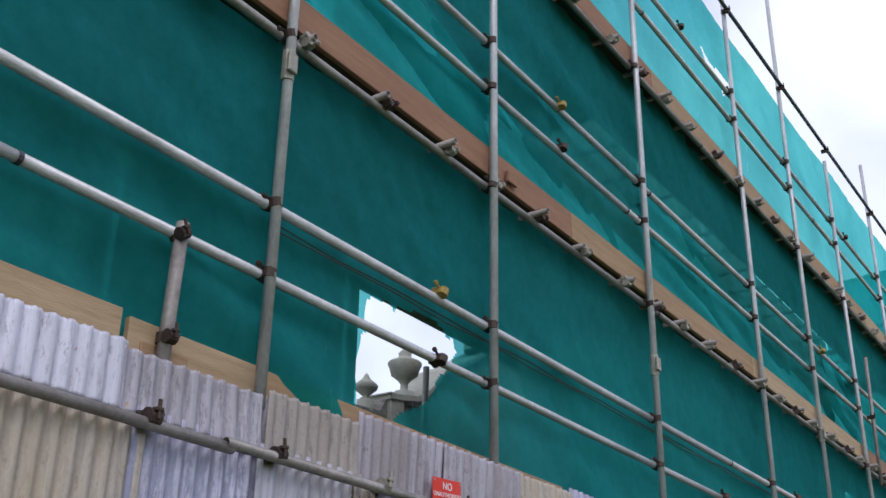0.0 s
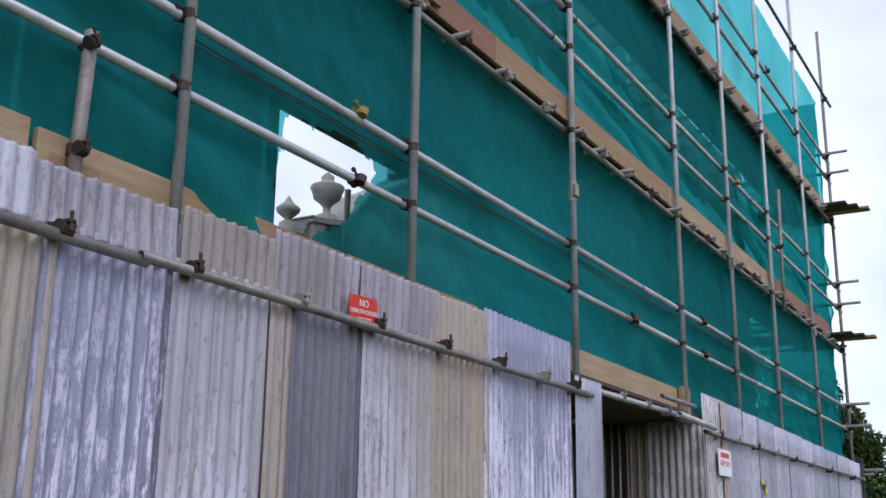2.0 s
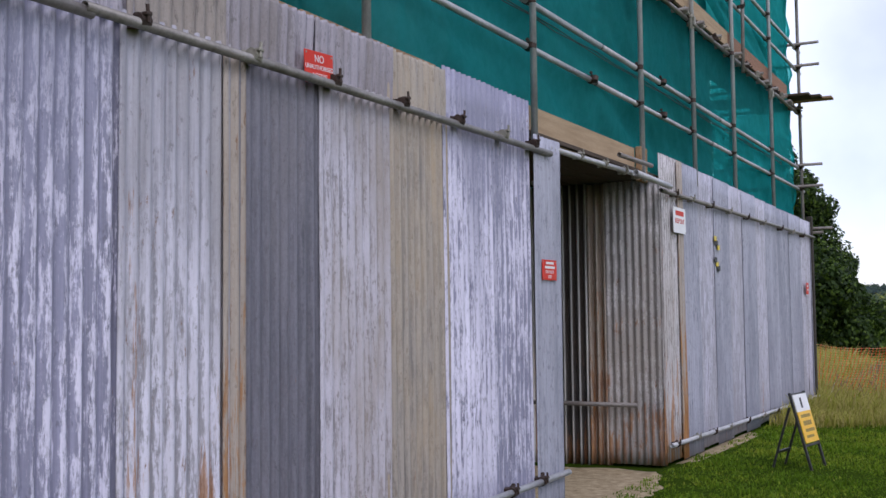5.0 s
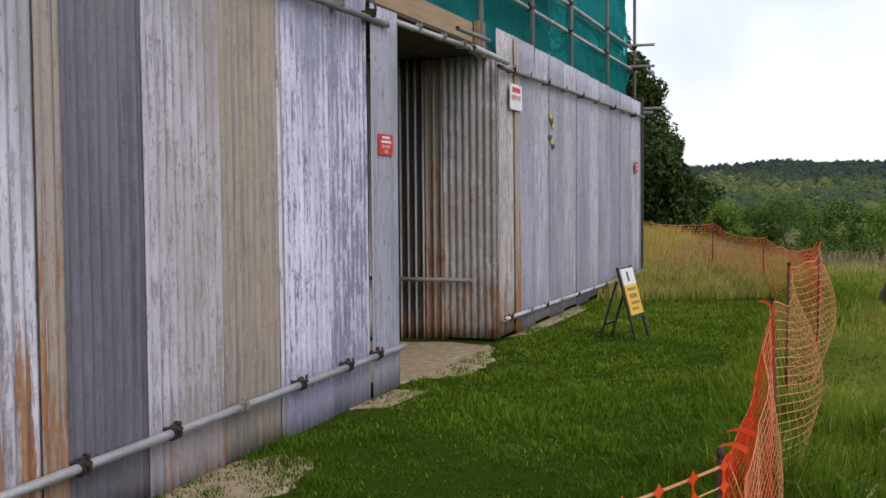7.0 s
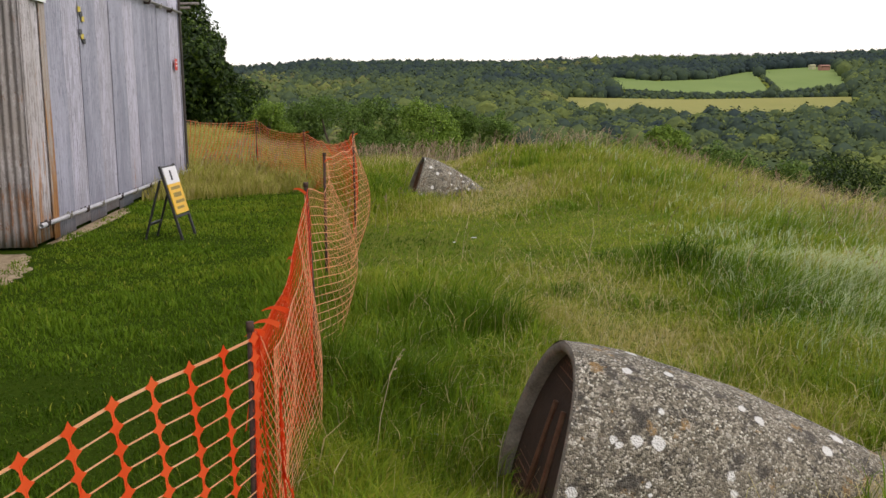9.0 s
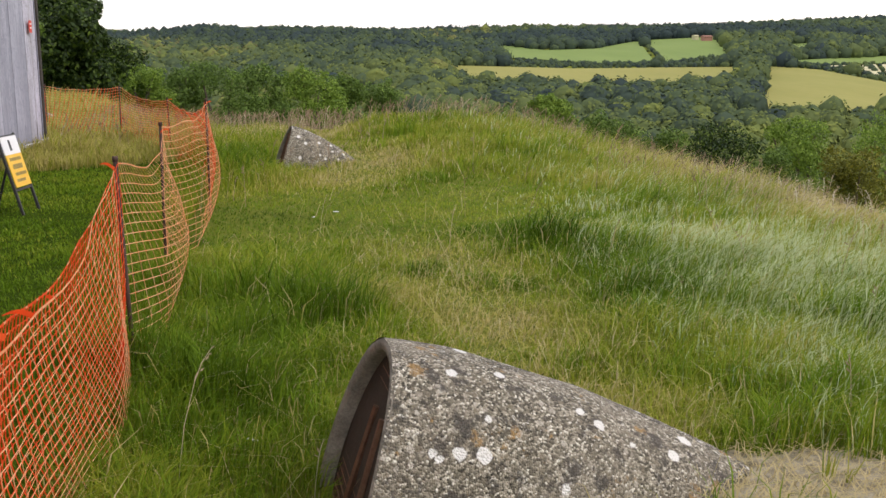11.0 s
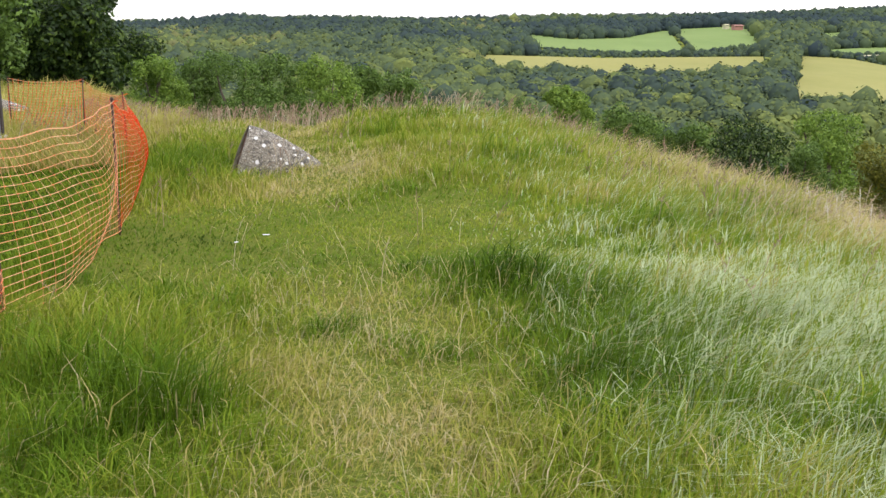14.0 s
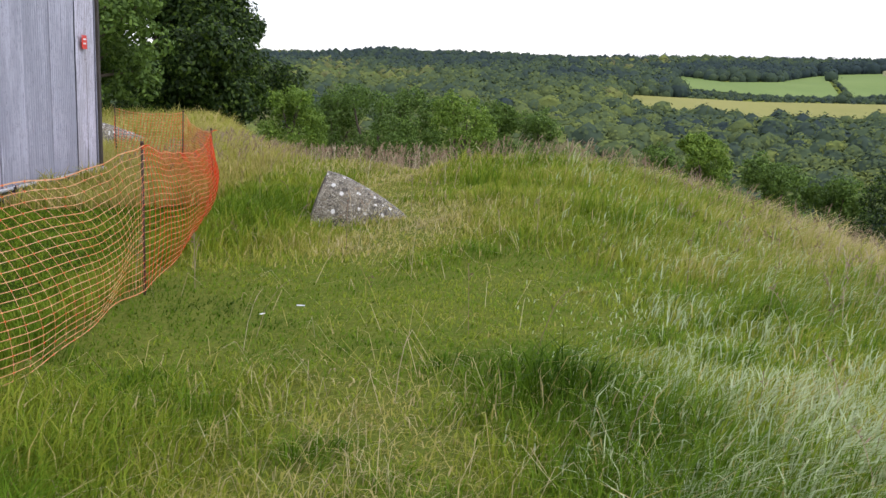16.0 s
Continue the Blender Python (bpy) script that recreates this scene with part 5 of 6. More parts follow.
def tree(name, x, y, height, radius, mat, count, size, seed, label, low=0.12, group=""):
    rng = random.Random(seed)
    g = float(ground_z(x, y))
    e = empty(name, (x, y, g), label, "tree" if "tree" in name else "bush", group)
    bm = bmesh.new()
    tr = 0.035 * height
    limb(bm, (x, y, g - 0.3), (x, y, g + height * 0.55), tr, tr * 0.5)
    blobs = []
    for k in range(38):
        a = rng.uniform(0, 2 * math.pi)
        q = rng.random() ** 0.8
        f = low + (1 - low) * q
        prof = math.sin(math.pi * min(1, 0.18 + 0.70 * q)) ** 0.7
        rr = radius * prof * (0.35 + 0.6 * rng.random())
        p = (x + rr * math.cos(a), y + rr * math.sin(a), g + max(height - 0.3 * radius, 0.6 * height) * (0.05 + 0.95 * f))
        br = radius * rng.uniform(0.18, 0.40)
        blobs.append((*p, br))
        if k % 3 == 0:
            limb(bm, (x, y, g + height * (0.15 + 0.3 * f)), p, tr * 0.4, tr * 0.1, 5)
    for bx, by, bz, br in list(blobs):
        for _ in range(4):
            d = Vector((rng.gauss(0, 1), rng.gauss(0, 1), rng.gauss(0.25, 0.8))).normalized() * br * rng.uniform(0.75, 1.1)
            blobs.append((bx + d.x, by + d.y, bz + d.z, br * rng.uniform(0.28, 0.5)))
    part("trunk", bm, BARK, e, smooth=True)
    leaves("crown", blobs, count, size, mat, e, seed)


tree("broadleaf_tree", -18.2, 80, 16.8, 8.2, LEAF_DARK, 95000, 0.165, 11, "dense dark green broadleaf tree behind the hoarding", 0.0)
tree("broadleaf_tree", -15.4, 46, 12.5, 5.4, LEAF_DARK, 50000, 0.105, 12, "tall dark green broadleaf tree at the meadow's edge", 0.0)
tree("broadleaf_tree", -22.5, 50, 15.0, 7.0, LEAF_DARK, 20000, 0.22, 13, "dark tree standing behind the scaffold", 0.0)
tree("broadleaf_tree", -9.3, 38, 5.6, 2.5, LEAF_MID, 15000, 0.085, 14, "lighter green spreading tree before darker ones", 0.0)


def polar(az, r):
    return r * math.sin(radians(az)), r * math.cos(radians(az))


def bush(az, r, top, half, mat, seed, label, count=19000, kind="hillside_bush"):
    """A bush placed by bearing and distance; top: elevation of its crown, in degrees."""
    x, y = polar(az, r)
    rad = 1.25 * r * math.tan(radians(half))
    z_top = 1.45 + r * math.tan(radians(top))
    g = float(ground_z(x, y))
    tree(kind, x, y, max(1.2, (z_top - g) * 1.06), rad, mat, count, 0.00095 * r + 0.010, seed, label, max(0.0, 1 - 4.4 * rad / max(1.2, z_top - g)))


for k, (az, r, top, half, mt, lab) in enumerate((
        (-5.5, 62, -0.45, 1.5, LEAF_LIGHT, "bright green rounded bush on the slope"),
        (-3.6, 70, -0.7, 1.5, LEAF_MID, "green hedgerow bush on the slope"),
        (-1.5, 66, -0.55, 1.9, LEAF_MID, "broad green hedgerow bush"),
        (0.6, 70, -0.8, 1.5, LEAF_MID, "green hedgerow bush in a row"),
        (2.8, 60, -0.7, 1.7, LEAF_LIGHT, "bright green bush above the long grass"),
        (4.4, 72, -1.3, 1.3, LEAF_MID, "low green bush on the slope"),
        (6.6, 75, -2.0, 1.3, LEAF_MID, "low bush below the meadow's edge"),
        (15.5, 34, -2.4, 1.2, LEAF_LIGHT, "small yellow-green bush on the slope"),
        (13.0, 45, -2.9, 1.4, LEAF_MID, "green bush below the slope"),
        (18.2, 40, -3.4, 1.5, LEAF_MID, "green thicket on the hillside"),
        (23.4, 34, -3.9, 1.9, LEAF_DARK, "dark round bush below the ridge"),
        (20.6, 42, -3.8, 1.4, LEAF_MID, "green thicket on the hillside"),
        (27.2, 46, -3.7, 1.8, LEAF_LIGHT, "large green tree on the hillside"),
        (31.0, 50, -3.4, 2.3, LEAF_LIGHT, "large green tree down the hillside"),
        (26.0, 36, -5.2, 1.5, LEAF_MID, "green bush beside darker ones"),
        (30.0, 31, -5.0, 2.0, LEAF_BROWN, "bronze-green bush at the hillside's edge"),
        (34.5, 34, -5.6, 2.4, LEAF_DARK, "dark bush at the hillside's edge"),
        (38.0, 38, -4.5, 2.6, LEAF_MID, "large green bush down the hillside"))):
    bush(az, r, top, half, mt, 40 + k, lab)

tree("broadleaf_tree", -7.4, 47, 3.6, 2.3, LEAF_DARK, 24000, 0.10, 15, "low dark spreading tree at the wood's edge", 0.0)

# ---- fields, far woods and farm ----
FIELDS = [
    ("green", [(11.9, 0.36), (14.5, 0.02), (14.9, -0.50), (12.7, -0.34)]),
    ("green", [(14.5, 0.02), (17.0, 0.06), (17.3, -0.68), (14.9, -0.50)]),
    ("green", [(17.0, 0.06), (19.2, 0.44), (20.1, -0.72), (17.3, -0.68)]),
    ("green", [(19.5, 0.46), (23.0, 0.58), (23.9, -0.36), (20.5, -0.70)]),
    ("tan", [(9.6, -0.70), (16.0, -0.94), (16.4, -1.9), (10.6, -1.35)]),
    ("tan", [(16.0, -0.94), (24.3, -0.95), (24.2, -1.75), (16.4, -1.9)]),
    ("tan", [(25.5, -0.9), (28.0, -1.12), (28.3, -3.15), (24.8, -3.3)]),
    ("tan", [(28.0, -1.12), (34.0, -2.35), (34.0, -3.2), (28.3, -3.15)]),
    ("pale", [(28.1, -0.92), (29.2, -0.90), (29.6, -1.24), (28.3, -1.04)]),
    ("pale", [(29.4, -0.90), (30.5, -0.87), (31.0, -1.52), (29.8, -1.28)]),
    ("pale", [(30.7, -0.87), (34.0, -0.85), (34.0, -2.15), (31.2, -1.56)]),
    ("green", [(26.2, -0.66), (34.0, -0.35), (34.0, -0.78), (27.4, -0.86)]),
    ("green", [(26.2, 0.18), (27.5, 0.20), (27.9, -0.05), (26.5, -0.06)]),
]
FIELD_MATS = {"green": FIELD_GREEN, "tan": FIELD_TAN, "pale": FIELD_PALE}
FIELD_LABEL = {"green": "green pasture on the far valley side", "tan": "ripening tan crop field across the valley", "pale": "pale stubble strip across the valley"}


def range_of(az, el):
    rs = np.linspace(150, 1700, 400)
    return np.interp(el, np.maximum.accumulate(elevation(rs, az)), rs)


for kind_, q in FIELDS:
    nu, nv = 22, 12
    verts, faces = [], []
    for j in range(nv + 1):
        for i in range(nu + 1):
            u, v = i / nu, j / nv
            az = (q[0][0] * (1 - u) + q[1][0] * u) * (1 - v) + (q[3][0] * (1 - u) + q[2][0] * u) * v
            el = (q[0][1] * (1 - u) + q[1][1] * u) * (1 - v) + (q[3][1] * (1 - u) + q[2][1] * u) * v
            r = float(range_of(az, el))
            x, y = polar(az, r)
            verts.append((x, y, float(ground_z(x, y)) + 1.2))
    for j in range(nv):
        for i in range(nu):
            a = j * (nu + 1) + i
            faces.append((a, a + nu + 1, a + nu + 2, a + 1))
    tagged(raw("field", verts, faces, FIELD_MATS[kind_], smooth=True), FIELD_LABEL[kind_], "field", kind="structure")


def blob_template(sub, seed):
    bm = bmesh.new()
    bmesh.ops.create_icosphere(bm, subdivisions=sub, radius=1.0)
    for v in bm.verts:
        k = 1 + 0.30 * noise.noise(v.co * 1.6 + Vector((seed, 0, 0))) + 0.22 * noise.noise(v.co * 3.7 + Vector((0, seed, 0)))
        v.co = v.co * k
    vs = np.array([v.co[:] for v in bm.verts])
    fs = np.array([[v.index for v in f.verts] for f in bm.faces])
    bm.free()
    return vs, fs


def woods():
    """Far woodland: every tree a dark core with sprays of foliage round it; tone is set tree by tree, with crown
    shading painted in.
    """
    rng = np.random.default_rng(5)
    tmpl = [blob_template(2, k * 7.3) for k in range(6)]
    small = [blob_template(1, k * 5.1) for k in range(6)]
    av, af, at_, base = [], [], [], 0
    qc, qn, qs, qt = [], [], [], []

    def put(x, y, size, tall, tone, sprays):
        nonlocal base
        vs, fs = (tmpl if sprays > 60 else small)[rng.integers(6)]
        a = rng.uniform(0, 6.28)
        c, s = math.cos(a), math.sin(a)
        cz = float(ground_z(x, y)) + size * tall * 0.55
        v = vs * np.array([size, size, size * tall]) * 0.86
        av.append(np.stack([v[:, 0] * c - v[:, 1] * s + x, v[:, 0] * s + v[:, 1] * c + y, v[:, 2] + cz], 1))
        af.append(fs + base)
        # core tone lowered to paint the shade inside the crown
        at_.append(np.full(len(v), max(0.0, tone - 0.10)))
        base += len(v)
        d = rng.normal(size=(sprays, 3))
        d[:, 1] -= 0.5
        d[:, 2] += 0.45
        d /= np.linalg.norm(d, axis=1)[:, None]
        qc.append(d * np.array([size, size, size * tall]) * rng.uniform(0.78, 1.10, (sprays, 1)) + np.array([x, y, cz]))
        qn.append(d)
        qs.append(np.full(sprays, size * (0.105 if sprays > 40 else 0.13)) * rng.uniform(0.5, 1.5, sprays))
        # sprays that face up get a lighter tone, as if lit from the sky
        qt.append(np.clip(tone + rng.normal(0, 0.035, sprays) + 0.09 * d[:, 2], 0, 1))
    polys = [q for _, q in FIELDS]
    r = 150.0
    while r < 1780:
        spacing = 4.0 + r * 0.0070
        az = -24.0
        da = math.degrees(spacing / r)
        while az < 41:
            a, rr = az + da * rng.uniform(-0.5, 0.5), r + spacing * rng.uniform(-0.5, 0.5)
            az += da
            el = float(elevation(rr, a))
            if any(inside(a, el, q) for q in polys):
                continue
            low = any(inside(a, el + k, q) for q in polys for k in (0.2, 0.45))
            x, y = polar(a, rr)
            reg = noise.noise((x * 0.006, y * 0.0035, 2.0))
            clump = 0.75 + 0.5 * noise.noise((x * 0.02, y * 0.02, 0))
            size = min(spacing * rng.uniform(0.34, 0.98) * (0.7 + 0.4 * clump), 2.2 if low else 9)
            # tone drops with distance towards the bluish end, painting haze into the trees
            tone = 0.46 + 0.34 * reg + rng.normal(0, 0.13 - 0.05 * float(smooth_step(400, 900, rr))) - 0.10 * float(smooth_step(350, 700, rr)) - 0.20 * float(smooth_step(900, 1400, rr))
            if reg > 0.25 and a < 12 and rng.random() < 0.35:
                tone = rng.uniform(0.86, 1.0)
            tall = rng.uniform(0.75, 1.15)
            if rr > 1450 and rng.random() < 0.012:
                size, tall = size * 0.6, 1.9
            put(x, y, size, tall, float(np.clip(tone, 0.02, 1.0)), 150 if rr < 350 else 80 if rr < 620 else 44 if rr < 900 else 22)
        r += spacing * 0.85
    # hedges and single trees round the fields
    for a0, a1, e0, e1, n in ((9.6, 24.3, -0.64, -0.90, 120), (11.9, 16.5, -0.56, -0.76, 30), (16.4, 20.6, -0.76, -0.74, 30), (19.5, 20.4, 0.4, -0.6, 20), (20.6, 24.0, -0.72, -0.35, 22),
                              (25.2, 24.6, -0.9, -3.3, 40), (28.0, 34.0, -0.95, -2.25, 60), (24.5, 28.0, -0.86, -0.9, 24), (30.0, 31.0, -0.9, -1.5, 6), (22.9, 23.5, 0.72, 0.4, 8)):
        for k in range(n):
            t = (k + rng.uniform(-0.3, 0.3)) / n
            a, e = a0 + (a1 - a0) * t, e0 + (e1 - e0) * t
            x, y = polar(a, float(range_of(a, e)))
            put(x, y, rng.uniform(1.4, 3.2), rng.uniform(0.8, 1.2), rng.uniform(0.1, 0.4), 12)
    v, f, tn = np.concatenate(av), np.concatenate(af), np.concatenate(at_)
    c, nrm, sz, qtone = np.concatenate(qc), np.concatenate(qn), np.concatenate(qs)[:, None], np.concatenate(qt)
    m = len(c)
    nrm = nrm + rng.normal(size=(m, 3)) * 0.24
    nrm /= np.linalg.norm(nrm, axis=1)[:, None]
    t = np.cross(nrm, rng.normal(size=(m, 3)))
    t /= np.linalg.norm(t, axis=1)[:, None]
    b = np.cross(nrm, t)
    qv = np.stack([c - t * sz, c - b * sz * 0.8, c + t * sz, c + b * sz * 0.8], 1).reshape(-1, 3)
    nv, nf = len(v), len(f)
    me = bpy.data.meshes.new("far_woods")
    me.vertices.add(nv + 4 * m)
    me.vertices.foreach_set("co", np.concatenate([v, qv]).astype(np.float32).ravel())
    me.loops.add(nf * 3 + m * 4)
    me.loops.foreach_set("vertex_index", np.concatenate([f.ravel(), nv + np.arange(4 * m)]).astype(np.int32))
    me.polygons.add(nf + m)
    me.polygons.foreach_set("loop_start", np.concatenate([np.arange(0, nf * 3, 3), nf * 3 + np.arange(0, 4 * m, 4)]).astype(np.int32))
    me.update(calc_edges=True)
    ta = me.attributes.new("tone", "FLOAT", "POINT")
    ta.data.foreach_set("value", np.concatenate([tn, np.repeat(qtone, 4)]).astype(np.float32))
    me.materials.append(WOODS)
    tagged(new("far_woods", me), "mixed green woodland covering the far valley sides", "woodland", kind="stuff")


woods()


def farmhouse(az, el, w, h, wall_mat, roof_mat, label):
    x, y = polar(az, float(range_of(az, el)) - 60)
    g = float(ground_z(x, y)) + 4
    e = empty("farmhouse", (x, y, g), label, "house", "farm buildings")
    bm = bmesh.new()
    box(bm, (x - w / 2, y - 5, g - 6), (x + w / 2, y + 5, g + h), 0.1)
    part("wall", bm, wall_mat, e)
    raw("roof", [(x - w / 2 - 0.6, y - 6, g + h), (x + w / 2 + 0.6, y - 6, g + h), (x + w / 2 + 0.6, y, g + h + 1.1), (x - w / 2 - 0.6, y, g + h + 1.1), (x - w / 2 - 0.6, y + 6, g + h), (x + w / 2 + 0.6, y + 6, g + h)],
        [(0, 1, 2, 3), (3, 2, 5, 4), (0, 3, 4), (1, 5, 2)], roof_mat, e)
    for k in range(4):
        b = bmesh.new()
        box(b, (x - w / 2 + w * (k + 0.3) / 4, y - 5.15, g + h * 0.35), (x - w / 2 + w * (k + 0.6) / 4, y - 4.9, g + h * 0.75))
        part("window", b, SIGN_BLACK, e)


BRICK = simple("far_red_brick", (0.30, 0.14, 0.10), (0.38, 0.20, 0.15), 0.5, 0.9)
farmhouse(22.55, 0.5, 9, 1.6, BRICK, BRICK, "red brick farmhouse among trees on the skyline")
farmhouse(22.0, 0.56, 4, 1.2, FIELD_PALE, FIELD_PALE, "white farm building on the skyline")


# ---- litter ----
for lx, ly, a in ((1.02, 9.94, 20), (0.82, 9.7, 70), (0.35, 4.4, 130)):
    g = float(ground_z(lx, ly)) + 0.03
    bm = bmesh.new()
    box(bm, (-0.026, -0.006, 0), (0.026, 0.006, 0.004), 0.001)
    for v in bm.verts:
        v.co.z += 4 * v.co.x * v.co.x
    bm.transform(pose(lx, ly, g, 8, 5, a))
    tagged(obj("litter_scrap", bm, SIGN_WHITE), "small white scrap lying in the grass", "litter", "white scraps")


# ---- grasses ----
def wavy(x, y, s, k):
    return (np.sin(x * s + k) * np.cos(y * s * 0.83 + 1.7 * k) + np.sin((x + y) * s * 1.9 + 2.1 * k) * 0.6 + np.cos((x - 1.3 * y) * s * 3.1 + k) * 0.4) / 2.0


def blade_mesh(name, x, y, h, w, head, bend, tone, mat, label, category):
    """Many curved grass blades, five points each."""
    n = len(x)
    z = ground_z(x, y) - 0.015
    dx, dy = np.cos(head), np.sin(head)
    face = head + math.pi / 2 + np.random.uniform(-0.7, 0.7, n)
    px, py = np.cos(face), np.sin(face)
    base = np.stack([x, y, z], 1)
    lean = np.stack([dx, dy, np.zeros(n)], 1)
    side = np.stack([px, py, np.zeros(n)], 1)
    up = np.array([0, 0, 1.0])
    hh, ww, bb = h[:, None], w[:, None], bend[:, None]
    mid = base + up * hh * 0.58 + lean * hh * bb * 0.30
    tip = base + up * hh * (1.0 - 0.35 * bb) + lean * hh * bb
    v = np.stack([base - side * ww, base + side * ww, mid + side * ww * 0.8, mid - side * ww * 0.8, tip], 1).reshape(-1, 3)
    me = bpy.data.meshes.new(name)
    me.vertices.add(n * 5)
    me.vertices.foreach_set("co", v.astype(np.float32).ravel())
    o = np.arange(n, dtype=np.int32)[:, None] * 5
    idx = (o + np.array([[0, 1, 2, 3, 3, 2, 4]], dtype=np.int32)).ravel()
    me.loops.add(n * 7)
    me.loops.foreach_set("vertex_index", idx)
    st = (np.arange(n, dtype=np.int32)[:, None] * 7 + np.array([[0, 4]], dtype=np.int32)).ravel()
    me.polygons.add(n * 2)
    me.polygons.foreach_set("loop_start", st)
    me.update(calc_edges=True)
    me.polygons.foreach_set("use_smooth", np.ones(n * 2, dtype=bool))
    at = me.attributes.new("tone", "FLOAT", "POINT")
    at.data.foreach_set("value", np.repeat(tone, 5).astype(np.float32))
    me.materials.append(mat)
    return tagged(new(name, me), label, category, kind="stuff")


def scatter(n, r0, r1, a0, a1, power, seed):
    rng = np.random.default_rng(seed)
    k = 1 - power
    r = (rng.random(n) * (r1 ** k - r0 ** k) + r0 ** k) ** (1 / k)
    a = np.radians(rng.uniform(a0, a1, n))
    return 0.6 + r * np.sin(a), 0.4 + r * np.cos(a), r, rng


def clear(x, y):
    """True where grass grows: off the soil, the hoods and the hoarding."""
    ok = ~((x < -3.12) & (y < 19.8))
    for hx, hy, wide in ((0.60, 3.70, 0.03), (0.54, 14.28, 0.0)):
        u, v = x - hx, y - hy + wide
        ok &= ~((u > -0.02) & (u < 1.25 + 6 * wide) & (np.abs(v) < (0.40 + 2 * wide) * (1 - np.clip(u / (1.3 + 6 * wide), 0, 1) ** 1.4) + 0.01 + wide))
    bare = (((x + 2.98) / 0.42) ** 2 + ((y - 9.4) / 1.35) ** 2 < 1) | (((x + 3.0) / 0.55) ** 2 + ((y - 5.15) / 0.85) ** 2 < 1) | (((x + 3.15) / 0.28) ** 2 + ((y - 12.9) / 1.9) ** 2 < 1)
    dust = ((x - 2.0) / 0.52) ** 2 + ((y - 3.25) / 0.62) ** 2 + 0.5 * wavy(x, y, 5.0, 1.2)
    bare |= (dust < 1) | (((x + 3.15) / 0.28) ** 2 + ((y - 7.7) / 0.6) ** 2 < 1)
    bare |= ((x - 0.42) / 0.26) ** 2 + ((y - 3.7) / 0.5) ** 2 < 1
    rag = 0.5 + 0.5 * wavy(x, y, 9.0, 2.0)
    return ok & ~(bare & (rag < np.where((x < -2) & (y < 8.0), 0.28, 0.45))) & ~((dust < 0.85) & (wavy(x, y, 21.0, 0.3) < 0.6))


def meadow():
    x, y, r, rng = scatter(640000, 1.7, 42, -34, 44, 0.3, 21)
    keep = clear(x, y) & ~((x < -0.3) & (y < 15.5))
    x, y, r = x[keep], y[keep], r[keep]
    n = len(x)
    big, mid, small = wavy(x, y, 0.55, 0.4), wavy(x, y, 1.7, 1.1), wavy(x, y, 5.0, 2.3)
    track = np.exp(-((x - 1.42 - 0.22 * np.sin(y * 0.9 + 1.5)) / 0.55) ** 2) * smooth_step(1, 4, y)
    cross = np.exp(-((y - 10.0 - 0.10 * x) / 1.9) ** 4) * (1 - smooth_step(2.4, 4.2, x + 0.25 * wavy(x, y, 2.0, 0.3)))
    right = smooth_step(1.7, 3.2, x - 0.05 * y)
    ridge = smooth_step(4.4, 6.6, x + 0.08 * (y - 8)) + 0.9 * smooth_step(17, 21, y + 0.3 * x)
    ridge = np.clip(ridge, 0, 1)
    tuss = np.clip(0.7 * wavy(x, y, 3.6, 2.3) + 0.9 * wavy(x, y, 1.9, 4.0) - 0.22, 0, 1)
    h = 0.15 + 0.07 * mid + 0.24 * tuss + 0.06 * right + (0.19 + 0.26 * np.clip(wavy(x, y, 2.3, 0.7), 0, 1)) * ridge * (1 - 0.6 * smooth_step(15, 19, y))
    dark = np.exp(-((x - 2.35 - 0.25 * np.sin(y * 1.1)) / 0.42) ** 2) * smooth_step(4.2, 5.6, y) * (1 - smooth_step(8.0, 9.5, y))
    dark = np.maximum(dark, 0.30 * np.exp(-((x - 0.45) / 0.4) ** 2) * smooth_step(4.5, 5.5, y) * (1 - smooth_step(7.0, 8.4, y)))
    damp = np.exp(-((x - 0.25) / 0.75) ** 2) * (1 - smooth_step(6.5, 9.0, y))
    lush = np.exp(-((x - 0.05) / 0.55) ** 2) * smooth_step(11.5, 13, y) * (1 - smooth_step(15, 17.5, y))
    h = h + 0.16 * lush + 0.07 * dark + 0.10 * damp * np.clip(0.6 + wavy(x, y, 4.4, 0.9), 0, 1)
    h = h * (1 - np.clip(np.maximum(0.66 * track, 0.84 * cross), 0, 1))
    h = np.clip(h, 0.05, 0.75) * rng.uniform(0.55, 1.25, n)
    tone = 0.45 - 0.15 * tuss + 0.10 * big + 0.12 * mid + 0.07 * small + 0.08 * wavy(x, y, 11.0, 0.8) + rng.normal(0, 0.075, n)
    tone = tone + 0.20 * track * (1 - cross) * (1 - tuss) - 0.13 * cross - 0.17 * dark - 0.14 * lush - 0.14 * damp * (0.7 + 0.5 * small)
    tone = tone + 0.12 * ridge * (1 - 0.5 * smooth_step(15, 19, y))
    silver = (rng.random(n) < 0.62 * right * (1 - 0.8 * ridge) * (1 - 0.85 * smooth_step(7.5, 12, y)) * np.clip(0.75 + 0.8 * mid, 0, 1))
    tone = np.where(silver, rng.uniform(0.93, 1.0, n), np.clip(tone, 0, 0.86))
    dry = rng.random(n) < 0.03 * (1 - cross) + 0.55 * ridge * np.clip(0.6 + wavy(x, y, 1.4, 2.0), 0, 1) + 0.18 * track * (1 - cross) + 0.80 * smooth_step(5.2, 7.6, x)
    tone = np.where(dry & ~silver, rng.uniform(0.68, 0.86, n), tone)
    back = (x < -0.6) & (y > 15)
    tone = np.where(back, rng.uniform(0.50, 0.74, n), tone)
    h = np.where(back, h * 1.5, h)
    wdt = (0.0013 + 0.00030 * r) * rng.uniform(0.6, 1.3, n)
    head = rng.uniform(0, 2 * math.pi, n)
